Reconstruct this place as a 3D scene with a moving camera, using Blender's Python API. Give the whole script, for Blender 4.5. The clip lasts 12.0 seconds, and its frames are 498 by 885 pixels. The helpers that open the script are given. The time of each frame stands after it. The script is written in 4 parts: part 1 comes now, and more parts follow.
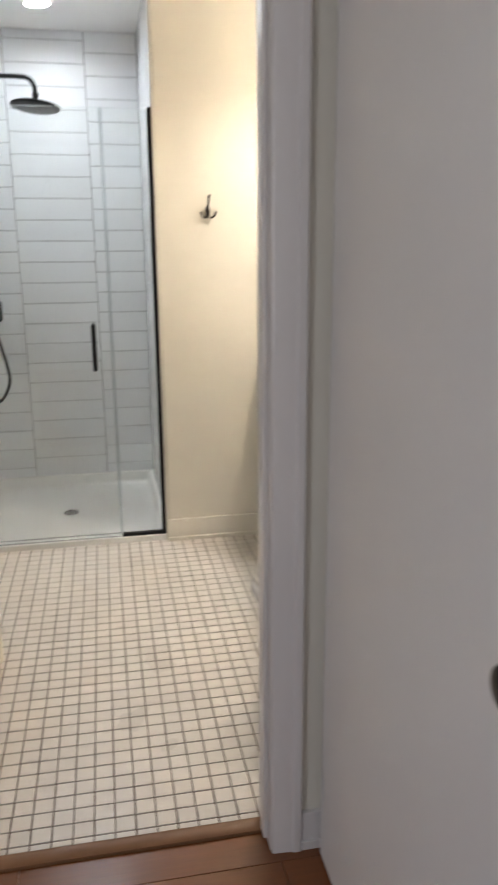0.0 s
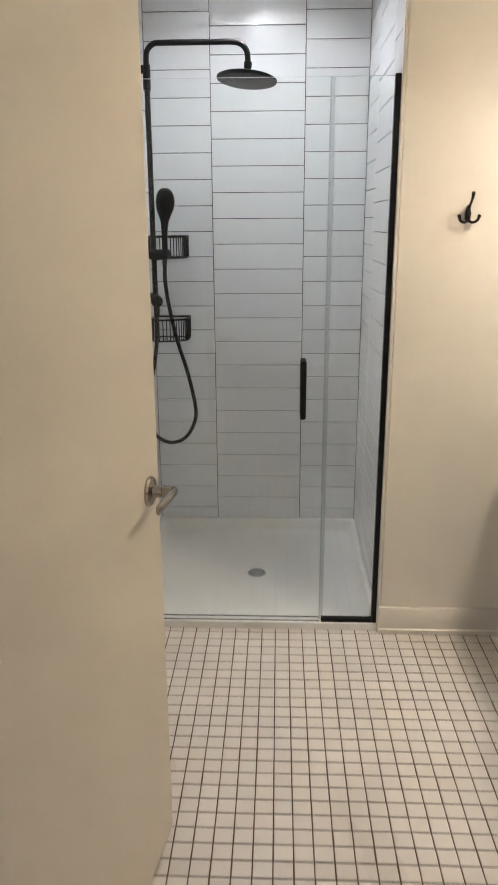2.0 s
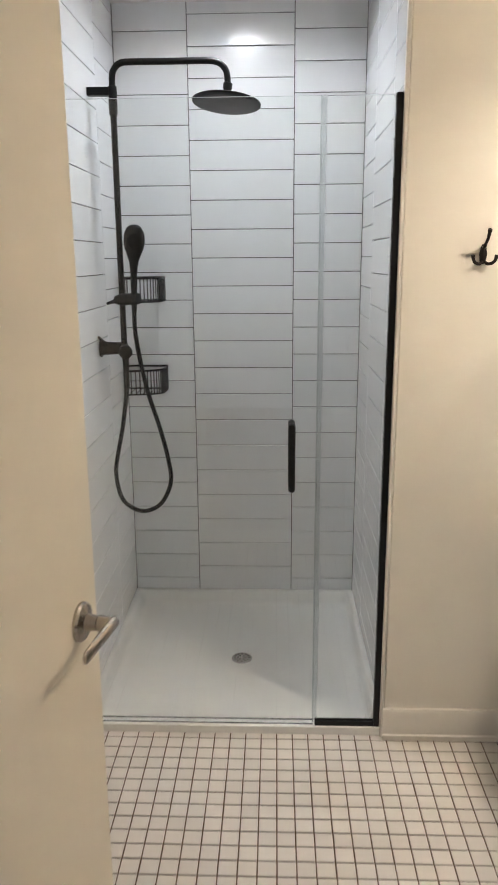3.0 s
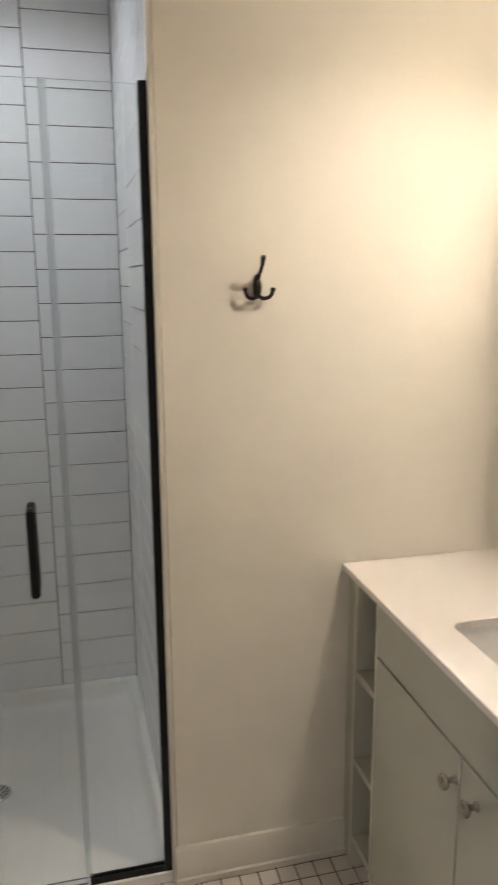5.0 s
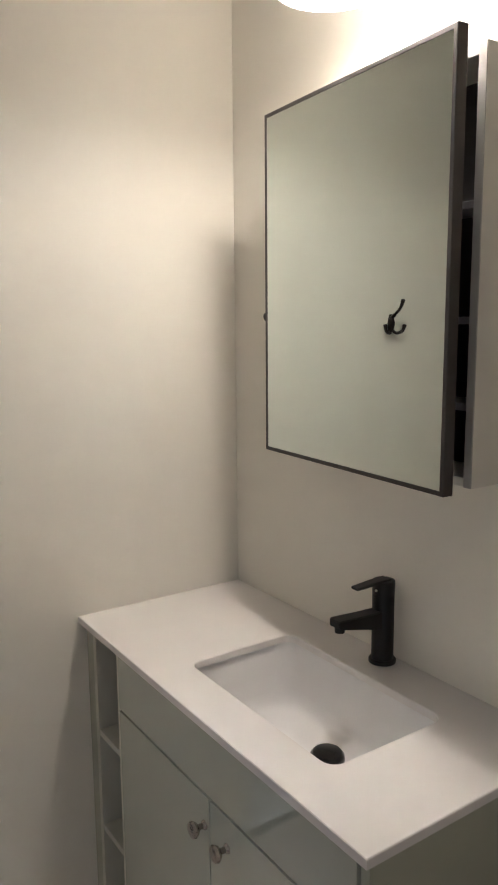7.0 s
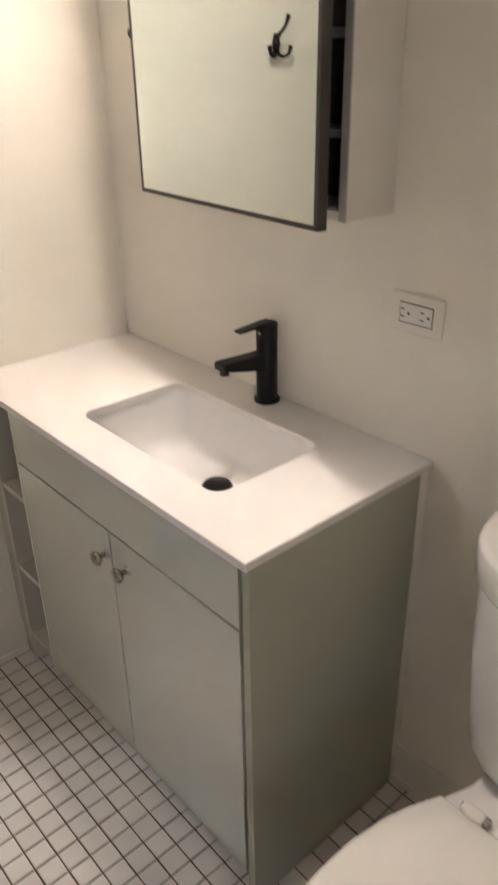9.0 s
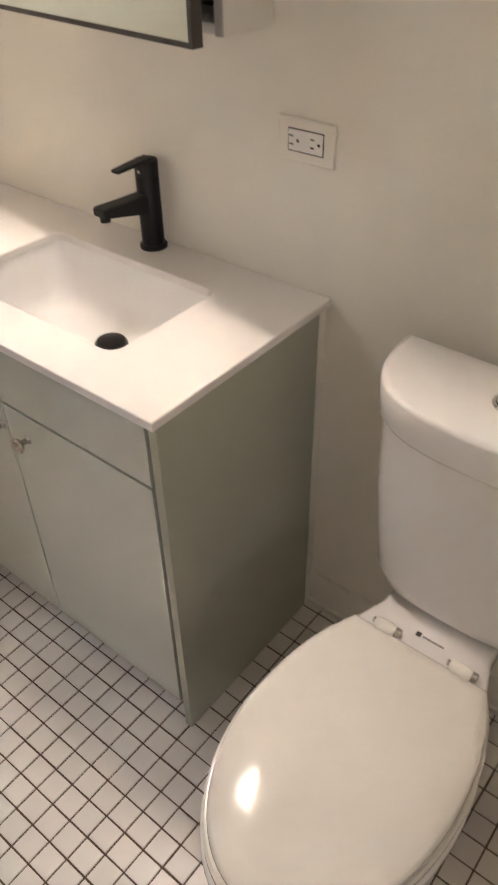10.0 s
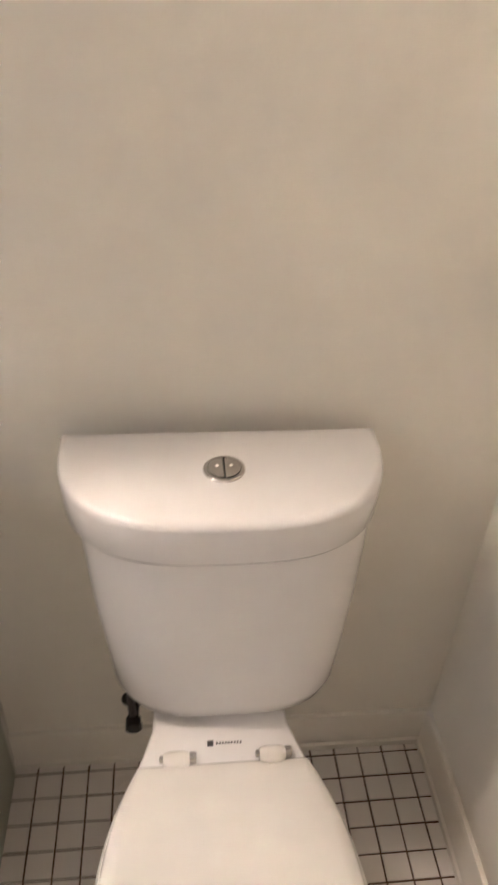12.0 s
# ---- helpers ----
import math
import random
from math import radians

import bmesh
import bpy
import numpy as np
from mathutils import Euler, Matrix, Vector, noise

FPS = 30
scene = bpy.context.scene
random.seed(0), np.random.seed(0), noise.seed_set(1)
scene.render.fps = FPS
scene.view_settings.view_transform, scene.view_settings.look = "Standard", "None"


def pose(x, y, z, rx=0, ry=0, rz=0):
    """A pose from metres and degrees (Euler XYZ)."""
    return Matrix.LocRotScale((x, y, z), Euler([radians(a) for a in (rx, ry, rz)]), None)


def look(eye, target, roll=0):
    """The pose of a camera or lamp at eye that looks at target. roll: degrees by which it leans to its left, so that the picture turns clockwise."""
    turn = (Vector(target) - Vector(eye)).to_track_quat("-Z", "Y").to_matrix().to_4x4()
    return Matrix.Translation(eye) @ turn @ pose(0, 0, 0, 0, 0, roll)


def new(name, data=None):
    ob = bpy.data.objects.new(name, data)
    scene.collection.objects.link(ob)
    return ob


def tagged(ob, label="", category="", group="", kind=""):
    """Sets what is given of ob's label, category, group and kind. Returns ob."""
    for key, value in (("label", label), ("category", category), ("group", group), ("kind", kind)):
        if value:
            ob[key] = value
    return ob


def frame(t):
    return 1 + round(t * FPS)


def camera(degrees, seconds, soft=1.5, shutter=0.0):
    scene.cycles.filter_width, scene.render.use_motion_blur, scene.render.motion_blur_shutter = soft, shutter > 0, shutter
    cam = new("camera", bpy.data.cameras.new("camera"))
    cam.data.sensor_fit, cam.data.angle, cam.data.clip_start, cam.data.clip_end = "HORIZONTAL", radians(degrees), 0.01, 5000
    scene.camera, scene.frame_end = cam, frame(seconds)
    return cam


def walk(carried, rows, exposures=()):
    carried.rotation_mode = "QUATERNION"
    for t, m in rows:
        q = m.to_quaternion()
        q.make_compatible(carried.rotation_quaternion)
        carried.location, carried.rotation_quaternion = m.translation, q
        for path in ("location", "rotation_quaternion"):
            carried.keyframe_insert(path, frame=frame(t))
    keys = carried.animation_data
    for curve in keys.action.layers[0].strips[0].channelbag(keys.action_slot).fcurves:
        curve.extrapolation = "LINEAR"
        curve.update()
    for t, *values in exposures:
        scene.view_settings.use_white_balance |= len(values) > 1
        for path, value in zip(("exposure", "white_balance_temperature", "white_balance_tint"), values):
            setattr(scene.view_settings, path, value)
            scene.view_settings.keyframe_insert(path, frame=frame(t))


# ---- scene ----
LENS = 37.05
PATH = [
    (0, 0.422, 0.172, 1.383, 75.19, 0.39, -10.99),
    (0.5, 0.386, 0.371, 1.406, 70.55, 0.46, -3.87),
    (1, 0.357, 0.581, 1.443, 69.43, 0.50, -0.79),
    (1.5, 0.325, 0.801, 1.488, 71.57, 0.35, 0.89),
    (2, 0.286, 1.018, 1.506, 73.57, 0.33, 2.24),
    (2.5, 0.285, 1.214, 1.517, 74.93, 0.35, 2.56),
    (2.7, 0.299, 1.300, 1.523, 75.45, 0.36, 2.46),
    (4.5, 0.413, 1.842, 1.525, 77.49, 0.43, -7.57),
    (5, 0.463, 1.910, 1.549, 77.56, 0.34, -14.10),
    (5.5, 0.488, 1.967, 1.568, 78.01, 0.21, -21.38),
    (6, 0.504, 1.970, 1.556, 79.57, 0.11, -28.07),
    (6.5, 0.502, 1.953, 1.540, 81.42, 0.11, -32.66),
    (6.7, 0.505, 1.941, 1.530, 81.82, 0.16, -33.56),
    (8.3, 0.527, 1.927, 1.534, 70.32, 0.24, -38.17),
    (8.5, 0.528, 1.906, 1.532, 68.57, 0.59, -38.84),
    (9, 0.544, 1.900, 1.503, 62.63, 0.93, -41.75),
    (9.5, 0.558, 1.913, 1.500, 55.55, 0.86, -46.46),
    (10, 0.563, 1.933, 1.496, 50.44, 0.89, -51.33),
    (10.5, 0.588, 1.984, 1.483, 46.12, 0.40, -57.04),
    (11, 0.642, 2.038, 1.461, 45.35, -0.21, -64.07),
    (11.5, 0.680, 2.117, 1.471, 48.50, -1.44, -77.66),
    (11.8, 0.697, 2.196, 1.451, 51.47, -2.05, -88.89),
    (12, 0.722, 2.239, 1.454, 53.04, -2.28, -95.34),
]
EXPOSURES = [(0, 0.58, 6450, 7), (1.0, 0.44, 6550, 9), (1.5, 0.33, 6650, 9), (2.5, 0.27, 6550, 9), (4.5, 0.12, 6600, 9), (5.0, -0.18, 6600, 9), (5.5, -0.30, 6350, 9), (6.0, -0.54, 5950, 9), (6.5, -0.66, 5850, 9), (8.5, 0.00, 6150, 11), (9.0, 0.10, 6200, 13), (10.0, 0.27, 6350, 13), (10.5, 0.24, 6400, 14), (11.0, 0.27, 6350, 14), (11.5, 0.44, 6350, 15), (12, 0.66, 6350, 16)]
cam = camera(LENS, 12.0, soft=1.2, shutter=0.4)
walk(cam, [(t, pose(*row)) for t, *row in PATH], exposures=EXPOSURES)

# ---- world and lamps ----
world = bpy.data.worlds.new("world")
scene.world = world
world.use_nodes = True
sky = world.node_tree.nodes.new("ShaderNodeTexSky")
sky.sky_type, sky.sun_disc = "NISHITA", False
sky.sun_elevation, sky.sun_rotation = radians(25), radians(180)
world.node_tree.links.new(sky.outputs[0], world.node_tree.nodes["Background"].inputs[0])
world.node_tree.nodes["Background"].inputs[1].default_value = 0.08
scene.cycles.sample_clamp_indirect, scene.cycles.blur_glossy = 90.0, 0.2   # lets the mirror throw the lamp's light onto the wall

VANITY_GLOW, SHADE_GLOW, SHOWER_GLOW, HALL_FILL = 405.0, 10.5, 212.0, 14.0
VANITY_TINT, SHOWER_TINT = (1.0, 0.835, 0.70), (0.88, 0.915, 1.0)

# Added cool fill for the hall; its real light source is unseen.
hall_fill = new("hall_fill_lamp", bpy.data.lights.new("hall_fill_lamp", "AREA"))
hall_fill.data.shape, hall_fill.data.size, hall_fill.data.size_y = "RECTANGLE", 0.9, 1.2
hall_fill.data.energy, hall_fill.data.color = HALL_FILL, (0.9, 0.92, 1.0)
hall_fill.matrix_world = look((-1.48, -0.75, 1.5), (0.0, -0.75, 1.5))

# ---- plan ----
EAST, WEST = 1.579, -0.310          # side walls of the bathroom
HOOK = 3.568                        # face of the short wall beside the shower
SH_W, SH_E, SH_N = -0.297, 0.667, 4.508   # tiled faces of the shower
GLASS_Y = 3.591
DOOR_S, DOOR_N = 1.605, 1.727       # hall face and bathroom face of the door wall
OPEN_W, OPEN_E, OPEN_H = -0.119, 0.7415, 2.06
CEIL = 2.460
HALL_Z = -0.012


# ---- materials ----
def material(name, colour, rough=0.5, metal=0.0, grain=0.0, grain_scale=60.0, stain=0.0, stain_scale=3.0,
             bump=0.0, bump_scale=200.0, piece=0.0, coat=0.0, coat_ior=1.5, spec=0.5, rough_var=0.0, stretch=(1, 1, 1)):
    """A principled surface with variation at two scales, fine relief, and a shift from piece to piece."""
    m = bpy.data.materials.new(name)
    m.use_nodes = True
    nt = m.node_tree
    b = nt.nodes["Principled BSDF"]
    b.inputs["Roughness"].default_value = rough
    b.inputs["Metallic"].default_value = metal
    b.inputs["Coat Weight"].default_value = coat
    b.inputs["Coat Roughness"].default_value = 0.03
    b.inputs["Coat IOR"].default_value = coat_ior
    b.inputs["Specular IOR Level"].default_value = spec
    geo = nt.nodes.new("ShaderNodeNewGeometry")
    mapping = nt.nodes.new("ShaderNodeMapping")
    mapping.inputs["Scale"].default_value = stretch
    nt.links.new(geo.outputs["Position"], mapping.inputs["Vector"])

    def noise_node(scale, detail):
        n = nt.nodes.new("ShaderNodeTexNoise")
        n.inputs["Scale"].default_value, n.inputs["Detail"].default_value = scale, detail
        nt.links.new(mapping.outputs[0], n.inputs["Vector"])
        return n.outputs["Fac"]

    def math_node(op, a, c):
        n = nt.nodes.new("ShaderNodeMath")
        n.operation = op
        for i, value in enumerate((a, c)):
            if isinstance(value, (int, float)):
                n.inputs[i].default_value = value
            else:
                nt.links.new(value, n.inputs[i])
        return n.outputs[0]

    fine, broad = noise_node(grain_scale, 4), noise_node(stain_scale, 3)
    shade = math_node("ADD", math_node("MULTIPLY", math_node("SUBTRACT", fine, 0.5), 2 * grain),
                      math_node("MULTIPLY", math_node("SUBTRACT", broad, 0.5), 2 * stain))
    if piece:
        info = nt.nodes.new("ShaderNodeObjectInfo")
        both = math_node("ADD", info.outputs["Random"], geo.outputs["Random Per Island"])
        shade = math_node("ADD", shade, math_node("MULTIPLY", math_node("SUBTRACT", math_node("FRACT", both, 0), 0.5), 2 * piece))
    hsv = nt.nodes.new("ShaderNodeHueSaturation")
    hsv.inputs["Color"].default_value = (*colour, 1)
    nt.links.new(math_node("ADD", shade, 1.0), hsv.inputs["Value"])
    nt.links.new(hsv.outputs[0], b.inputs["Base Color"])
    if rough_var:
        nt.links.new(math_node("ADD", math_node("MULTIPLY", math_node("SUBTRACT", broad, 0.5), 2 * rough_var), rough), b.inputs["Roughness"])
    if bump:
        bn = nt.nodes.new("ShaderNodeBump")
        bn.inputs["Strength"].default_value, bn.inputs["Distance"].default_value = bump, 0.002
        nt.links.new(noise_node(bump_scale, 3), bn.inputs["Height"])
        nt.links.new(bn.outputs[0], b.inputs["Normal"])
    return m


def glow(name, colour, strength):
    m = bpy.data.materials.new(name)
    m.use_nodes = True
    b = m.node_tree.nodes["Principled BSDF"]
    b.inputs["Base Color"].default_value = (0.9, 0.9, 0.88, 1)
    b.inputs["Emission Color"].default_value = (*colour, 1)
    b.inputs["Emission Strength"].default_value = strength
    return m


def glass(name, colour, rough=0.0):
    m = bpy.data.materials.new(name)
    m.use_nodes = True
    b = m.node_tree.nodes["Principled BSDF"]
    b.inputs["Base Color"].default_value = (*colour, 1)
    b.inputs["Transmission Weight"].default_value = 1.0
    b.inputs["Roughness"].default_value = rough
    b.inputs["IOR"].default_value = 1.45
    return m


WALL = material("wall_paint", (0.84, 0.802, 0.712), 0.55, grain=0.012, grain_scale=90, stain=0.02, stain_scale=2.2, bump=0.10, bump_scale=260)
CEILING = material("ceiling_paint", (0.82, 0.805, 0.78), 0.7, grain=0.012, stain=0.02, bump=0.12, bump_scale=220)
TRIM = material("trim_paint", (0.78, 0.745, 0.67), 0.32, grain=0.01, stain=0.02, bump=0.05, bump_scale=120)
CASING = material("casing_paint", (0.74, 0.71, 0.70), 0.30, grain=0.01, stain=0.03, bump=0.05, bump_scale=120)
DOOR_PAINT = material("door_paint", (0.79, 0.735, 0.62), 0.55, grain=0.012, stain=0.02, stain_scale=1.5, bump=0.06, bump_scale=300)
HALL_PAINT = material("hall_paint", (0.75, 0.73, 0.725), 0.5, grain=0.012, stain=0.03, stain_scale=1.8, bump=0.08, bump_scale=260)
FLOOR_TILE = material("floor_tile", (0.74, 0.695, 0.65), 0.30, grain=0.015, grain_scale=40, stain=0.055, piece=0.035, bump=0.04, bump_scale=90, rough_var=0.08)
GROUT = material("dark_grout", (0.125, 0.080, 0.052), 0.9, grain=0.15, grain_scale=300, stain=0.1, bump=0.3, bump_scale=500)
WALL_TILE = material("wall_tile", (0.80, 0.81, 0.82), 0.22, grain=0.008, grain_scale=25, stain=0.015, piece=0.02, bump=0.03, bump_scale=14, rough_var=0.05)
WALL_GROUT = material("wall_grout", (0.035, 0.035, 0.036), 0.9, grain=0.1, grain_scale=300, bump=0.2)
ACRYLIC = material("white_acrylic", (0.86, 0.855, 0.83), 0.30, grain=0.008, stain=0.015, rough_var=0.05)
CERAMIC = material("white_ceramic", (0.80, 0.78, 0.76), 0.07, grain=0.004, stain=0.01, spec=0.55)
SINK_CERAMIC = material("sink_ceramic", (0.88, 0.87, 0.86), 0.06, grain=0.004, stain=0.01, spec=0.55)
SEAT_PLASTIC = material("seat_plastic", (0.75, 0.72, 0.665), 0.11, grain=0.004, stain=0.01, spec=0.24)
QUARTZ = material("white_quartz", (0.79, 0.76, 0.73), 0.22, grain=0.015, grain_scale=350, stain=0.015)
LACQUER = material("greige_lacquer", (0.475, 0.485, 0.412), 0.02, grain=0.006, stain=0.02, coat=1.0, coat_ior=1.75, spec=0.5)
# Door greige with the vanity side's shade in its colour; filler strip shares it.
SHADED_GREIGE = material("shaded_greige", (0.385, 0.385, 0.300), 0.30, grain=0.01, stain=0.025)
SHELF_PAINT = material("cabinet_inside", (0.57, 0.555, 0.475), 0.45, grain=0.01, stain=0.02)
BLACK = material("matte_black_metal", (0.006, 0.006, 0.006), 0.42, spec=0.3, grain=0.1, stain=0.1, rough_var=0.08)
BLACK_GLOSS = material("gloss_black_metal", (0.006, 0.006, 0.006), 0.14, grain=0.1, stain=0.1)
BLACK_RUBBER = material("black_hose", (0.007, 0.007, 0.008), 0.45, spec=0.3, grain=0.1)
NOZZLE = material("grey_nozzle_plate", (0.05, 0.05, 0.05), 0.5, grain=0.4, grain_scale=350)
NICKEL = material("satin_nickel", (0.40, 0.365, 0.33), 0.25, metal=1.0, grain=0.04, stain=0.04)
CHROME = material("chrome", (0.60, 0.59, 0.58), 0.14, metal=1.0, stain=0.03)
GUNMETAL = material("dark_mirror_frame", (0.085, 0.078, 0.072), 0.38, metal=0.7, grain=0.05, stain=0.06)
MIRROR = material("mirror_silver", (0.68, 0.745, 0.72), 0.012, metal=1.0)
# Inner faces near-black and shelves dark grey within the cream carcass.
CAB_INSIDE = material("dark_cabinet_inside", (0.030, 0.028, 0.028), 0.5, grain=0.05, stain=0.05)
CAB_SIDE = material("cabinet_carcass", (0.74, 0.71, 0.635), 0.40, grain=0.01, stain=0.02)
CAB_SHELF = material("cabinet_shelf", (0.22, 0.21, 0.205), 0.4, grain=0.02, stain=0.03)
CAB_EDGE = material("cabinet_edge_strip", (0.46, 0.445, 0.42), 0.45, metal=0.1, grain=0.02, stain=0.03)
BRONZE = material("oil_bronze_hook", (0.022, 0.016, 0.013), 0.34, metal=0.6, grain=0.2, stain=0.15)
PLATE = material("outlet_plate", (0.83, 0.81, 0.76), 0.45, stain=0.01)
DARK_SLOT = material("dark_slot", (0.02, 0.018, 0.016), 0.7)
PRINT = material("dark_print", (0.03, 0.025, 0.025), 0.5)
OAK = material("red_brown_wood", (0.21, 0.072, 0.022), 0.28, grain=0.16, grain_scale=30, stain=0.12, stain_scale=4, piece=0.10, bump=0.08, bump_scale=60, stretch=(0.25, 3.0, 1.0))
OAK_DARK = material("dark_threshold_wood", (0.22, 0.108, 0.050), 0.35, grain=0.15, grain_scale=30, stain=0.1, stretch=(0.25, 3.0, 1.0))
CLEAR = glass("clear_glass", (0.962, 0.985, 0.978))
SEAL = glass("clear_seal", (0.88, 0.91, 0.91), 0.16)
HOSE_METAL = material("braided_hose", (0.06, 0.05, 0.042), 0.45, metal=0.5, grain=0.5, grain_scale=500, bump=0.5, bump_scale=700)
VANITY_LAMP = glow("vanity_lamp_glow", VANITY_TINT, VANITY_GLOW)
SHADE_GLASS = glow("vanity_shade_glow", VANITY_TINT, SHADE_GLOW)
SHOWER_LAMP = glow("shower_lamp_glow", SHOWER_TINT, SHOWER_GLOW)


# ---- mesh helpers ----
def link_mesh(name, bm, mat, parent=None, smooth=35):
    me = bpy.data.meshes.new(name)
    bmesh.ops.recalc_face_normals(bm, faces=bm.faces)
    marks = bm.faces.layers.int.get("level")
    curved = [not (marks and f[marks]) for f in bm.faces]
    if marks:
        bm.faces.layers.int.remove(marks)
    bm.to_mesh(me)
    bm.free()
    me.materials.append(mat)
    if smooth:
        me.polygons.foreach_set("use_smooth", [True] * len(me.polygons))
        me.set_sharp_from_angle(angle=radians(smooth))
        me.polygons.foreach_set("use_smooth", curved)
    ob = new(name, me)
    if parent:
        ob.parent = parent
    return ob


def part(name, bm, mat, parent, label="", smooth=35):
    return tagged(link_mesh(name, bm, mat, parent, smooth), label)


def thing(name, label, category, group="", kind=""):
    return tagged(new(name), label, category, group, kind)


def structure(name, bm, mat, label, category, smooth=35):
    return tagged(link_mesh(name, bm, mat, None, smooth), label, category, kind="structure")


def box(lo, hi, bevel=0.0, segments=2, bm=None):
    bm = bm or bmesh.new()
    marks = bm.faces.layers.int.get("level") or bm.faces.layers.int.new("level")
    m = Matrix.Translation([(a + b) / 2 for a, b in zip(lo, hi)]) @ Matrix.Diagonal([abs(b - a) for a, b in zip(lo, hi)] + [1])
    made = bmesh.ops.create_cube(bm, size=1, matrix=m)["verts"]
    if bevel:
        edges = list({e for v in made for e in v.link_edges})
        bmesh.ops.bevel(bm, geom=edges, offset=bevel, segments=segments, affect="EDGES", profile=0.5)
        bm.normal_update()
        for f in bm.faces:
            f[marks] = 1 if max(abs(c) for c in f.normal) > 0.9999 else 0
    return bm


def boxes(*pairs, bevel=0.0):
    bm = bmesh.new()
    for lo, hi in pairs:
        box(lo, hi, bevel, bm=bm)
    return bm


def loft(rings, cap_start=True, cap_end=True, closed=True, bm=None):
    bm = bm or bmesh.new()
    rows = [[bm.verts.new(p) for p in ring] for ring in rings]
    n = len(rows[0])
    for a, b in zip(rows, rows[1:]):
        for i in range(n if closed else n - 1):
            j = (i + 1) % n
            bm.faces.new((a[i], a[j], b[j], b[i]))
    if cap_start:
        bm.faces.new(list(reversed(rows[0])))
    if cap_end:
        bm.faces.new(rows[-1])
    return bm


def smooth_points(points, steps=6):
    """Catmull-Rom through the points."""
    pts = [Vector(p) for p in points]
    pts = [2 * pts[0] - pts[1]] + pts + [2 * pts[-1] - pts[-2]]
    out = []
    for a, b, c, d in zip(pts, pts[1:], pts[2:], pts[3:]):
        for i in range(steps):
            u = i / steps
            out.append(0.5 * (2 * b + (c - a) * u + (2 * a - 5 * b + 4 * c - d) * u * u + (3 * b - a - 3 * c + d) * u ** 3))
    return out + [pts[-2]]


def sweep(points, radius, sides=12, bm=None):
    """A tube along points; radius is one number or one for each point."""
    pts = [Vector(p) for p in points]
    radii = radius if isinstance(radius, (list, tuple)) else [radius] * len(pts)
    up, rings = None, []
    for i, p in enumerate(pts):
        way = (pts[min(i + 1, len(pts) - 1)] - pts[max(i - 1, 0)]).normalized()
        if up is None:
            up = way.orthogonal().normalized()
        up = (up - way * up.dot(way)).normalized()
        side = way.cross(up)
        rings.append([p + radii[i] * (math.cos(k) * up + math.sin(k) * side) for k in np.linspace(0, 2 * math.pi, sides, endpoint=False)])
    return loft(rings, bm=bm)


def disc_stack(centre, axis, profile, sides=32, bm=None):
    """A turned shape: profile holds (distance along the axis, radius)."""
    c, w = Vector(centre), Vector(axis).normalized()
    u = w.orthogonal().normalized()
    v = w.cross(u)
    rings = [[c + w * d + r * (math.cos(k) * u + math.sin(k) * v) for k in np.linspace(0, 2 * math.pi, sides, endpoint=False)] for d, r in profile]
    return loft(rings, bm=bm)


def rounded_rect(x0, x1, y0, y1, r, z, per=7):
    out = []
    for cx, cy, a in ((x1 - r, y1 - r, 0), (x0 + r, y1 - r, 90), (x0 + r, y0 + r, 180), (x1 - r, y0 + r, 270)):
        for k in range(per):
            q = radians(a + 90 * k / (per - 1))
            out.append(Vector((cx + r * math.cos(q), cy + r * math.sin(q), z)))
    return out


# ---- setting: walls, ceiling, floors ----
structure("wall_east", box((EAST, DOOR_S, -0.05), (EAST + 0.1, HOOK + 0.1, CEIL + 0.05)), WALL, "warm white painted wall behind vanity and toilet", "wall")
structure("wall_west", box((WEST - 0.1, DOOR_N, -0.05), (WEST, HOOK + 0.03, CEIL + 0.05)), WALL, "warm white painted wall behind the open door", "wall")
structure("wall_partition", box((SH_E + 0.010, HOOK, -0.05), (EAST, HOOK + 0.1, CEIL + 0.05), 0.004), WALL, "warm white painted wall with a robe hook beside the shower", "wall")
structure("wall_south", boxes(((WEST - 0.1, DOOR_S, -0.05), (OPEN_W - 0.02, DOOR_N, CEIL)),
                              ((OPEN_E + 0.02, DOOR_S, -0.05), (EAST, DOOR_N, CEIL)),
                              ((OPEN_W - 0.02, DOOR_S, OPEN_H + 0.02), (OPEN_E + 0.02, DOOR_N, CEIL))), WALL, "painted wall with the open doorway to the hall", "wall")
structure("ceiling", box((WEST - 0.1, DOOR_S, CEIL), (EAST + 0.1, SH_N + 0.1, CEIL + 0.1)), CEILING, "flat white painted ceiling", "ceiling")
structure("hall_ceiling", box((-1.6, -2.1, CEIL + 0.002), (1.0, DOOR_S, CEIL + 0.1)), CEILING, "flat white painted hall ceiling", "ceiling")
structure("hall_wall_east", box((0.905, -2.1, -0.05), (1.0, DOOR_S, CEIL)), HALL_PAINT, "cool grey-white painted hall wall", "wall")
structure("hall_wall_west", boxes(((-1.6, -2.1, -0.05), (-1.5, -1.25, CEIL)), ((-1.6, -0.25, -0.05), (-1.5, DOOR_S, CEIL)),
                                  ((-1.6, -1.25, -0.05), (-1.5, -0.25, 0.85)), ((-1.6, -1.25, 2.15), (-1.5, -0.25, CEIL))), HALL_PAINT, "cool grey-white painted hall wall with an added window opening", "wall")
structure("hall_wall_north", box((-1.5, DOOR_S + 0.02, -0.05), (WEST - 0.1, DOOR_N, CEIL)), HALL_PAINT, "cool grey-white painted hall wall", "wall")
structure("hall_wall_south", box((-1.5, -2.1, -0.05), (0.905, -2.0, CEIL)), HALL_PAINT, "cool grey-white painted hall wall", "wall")
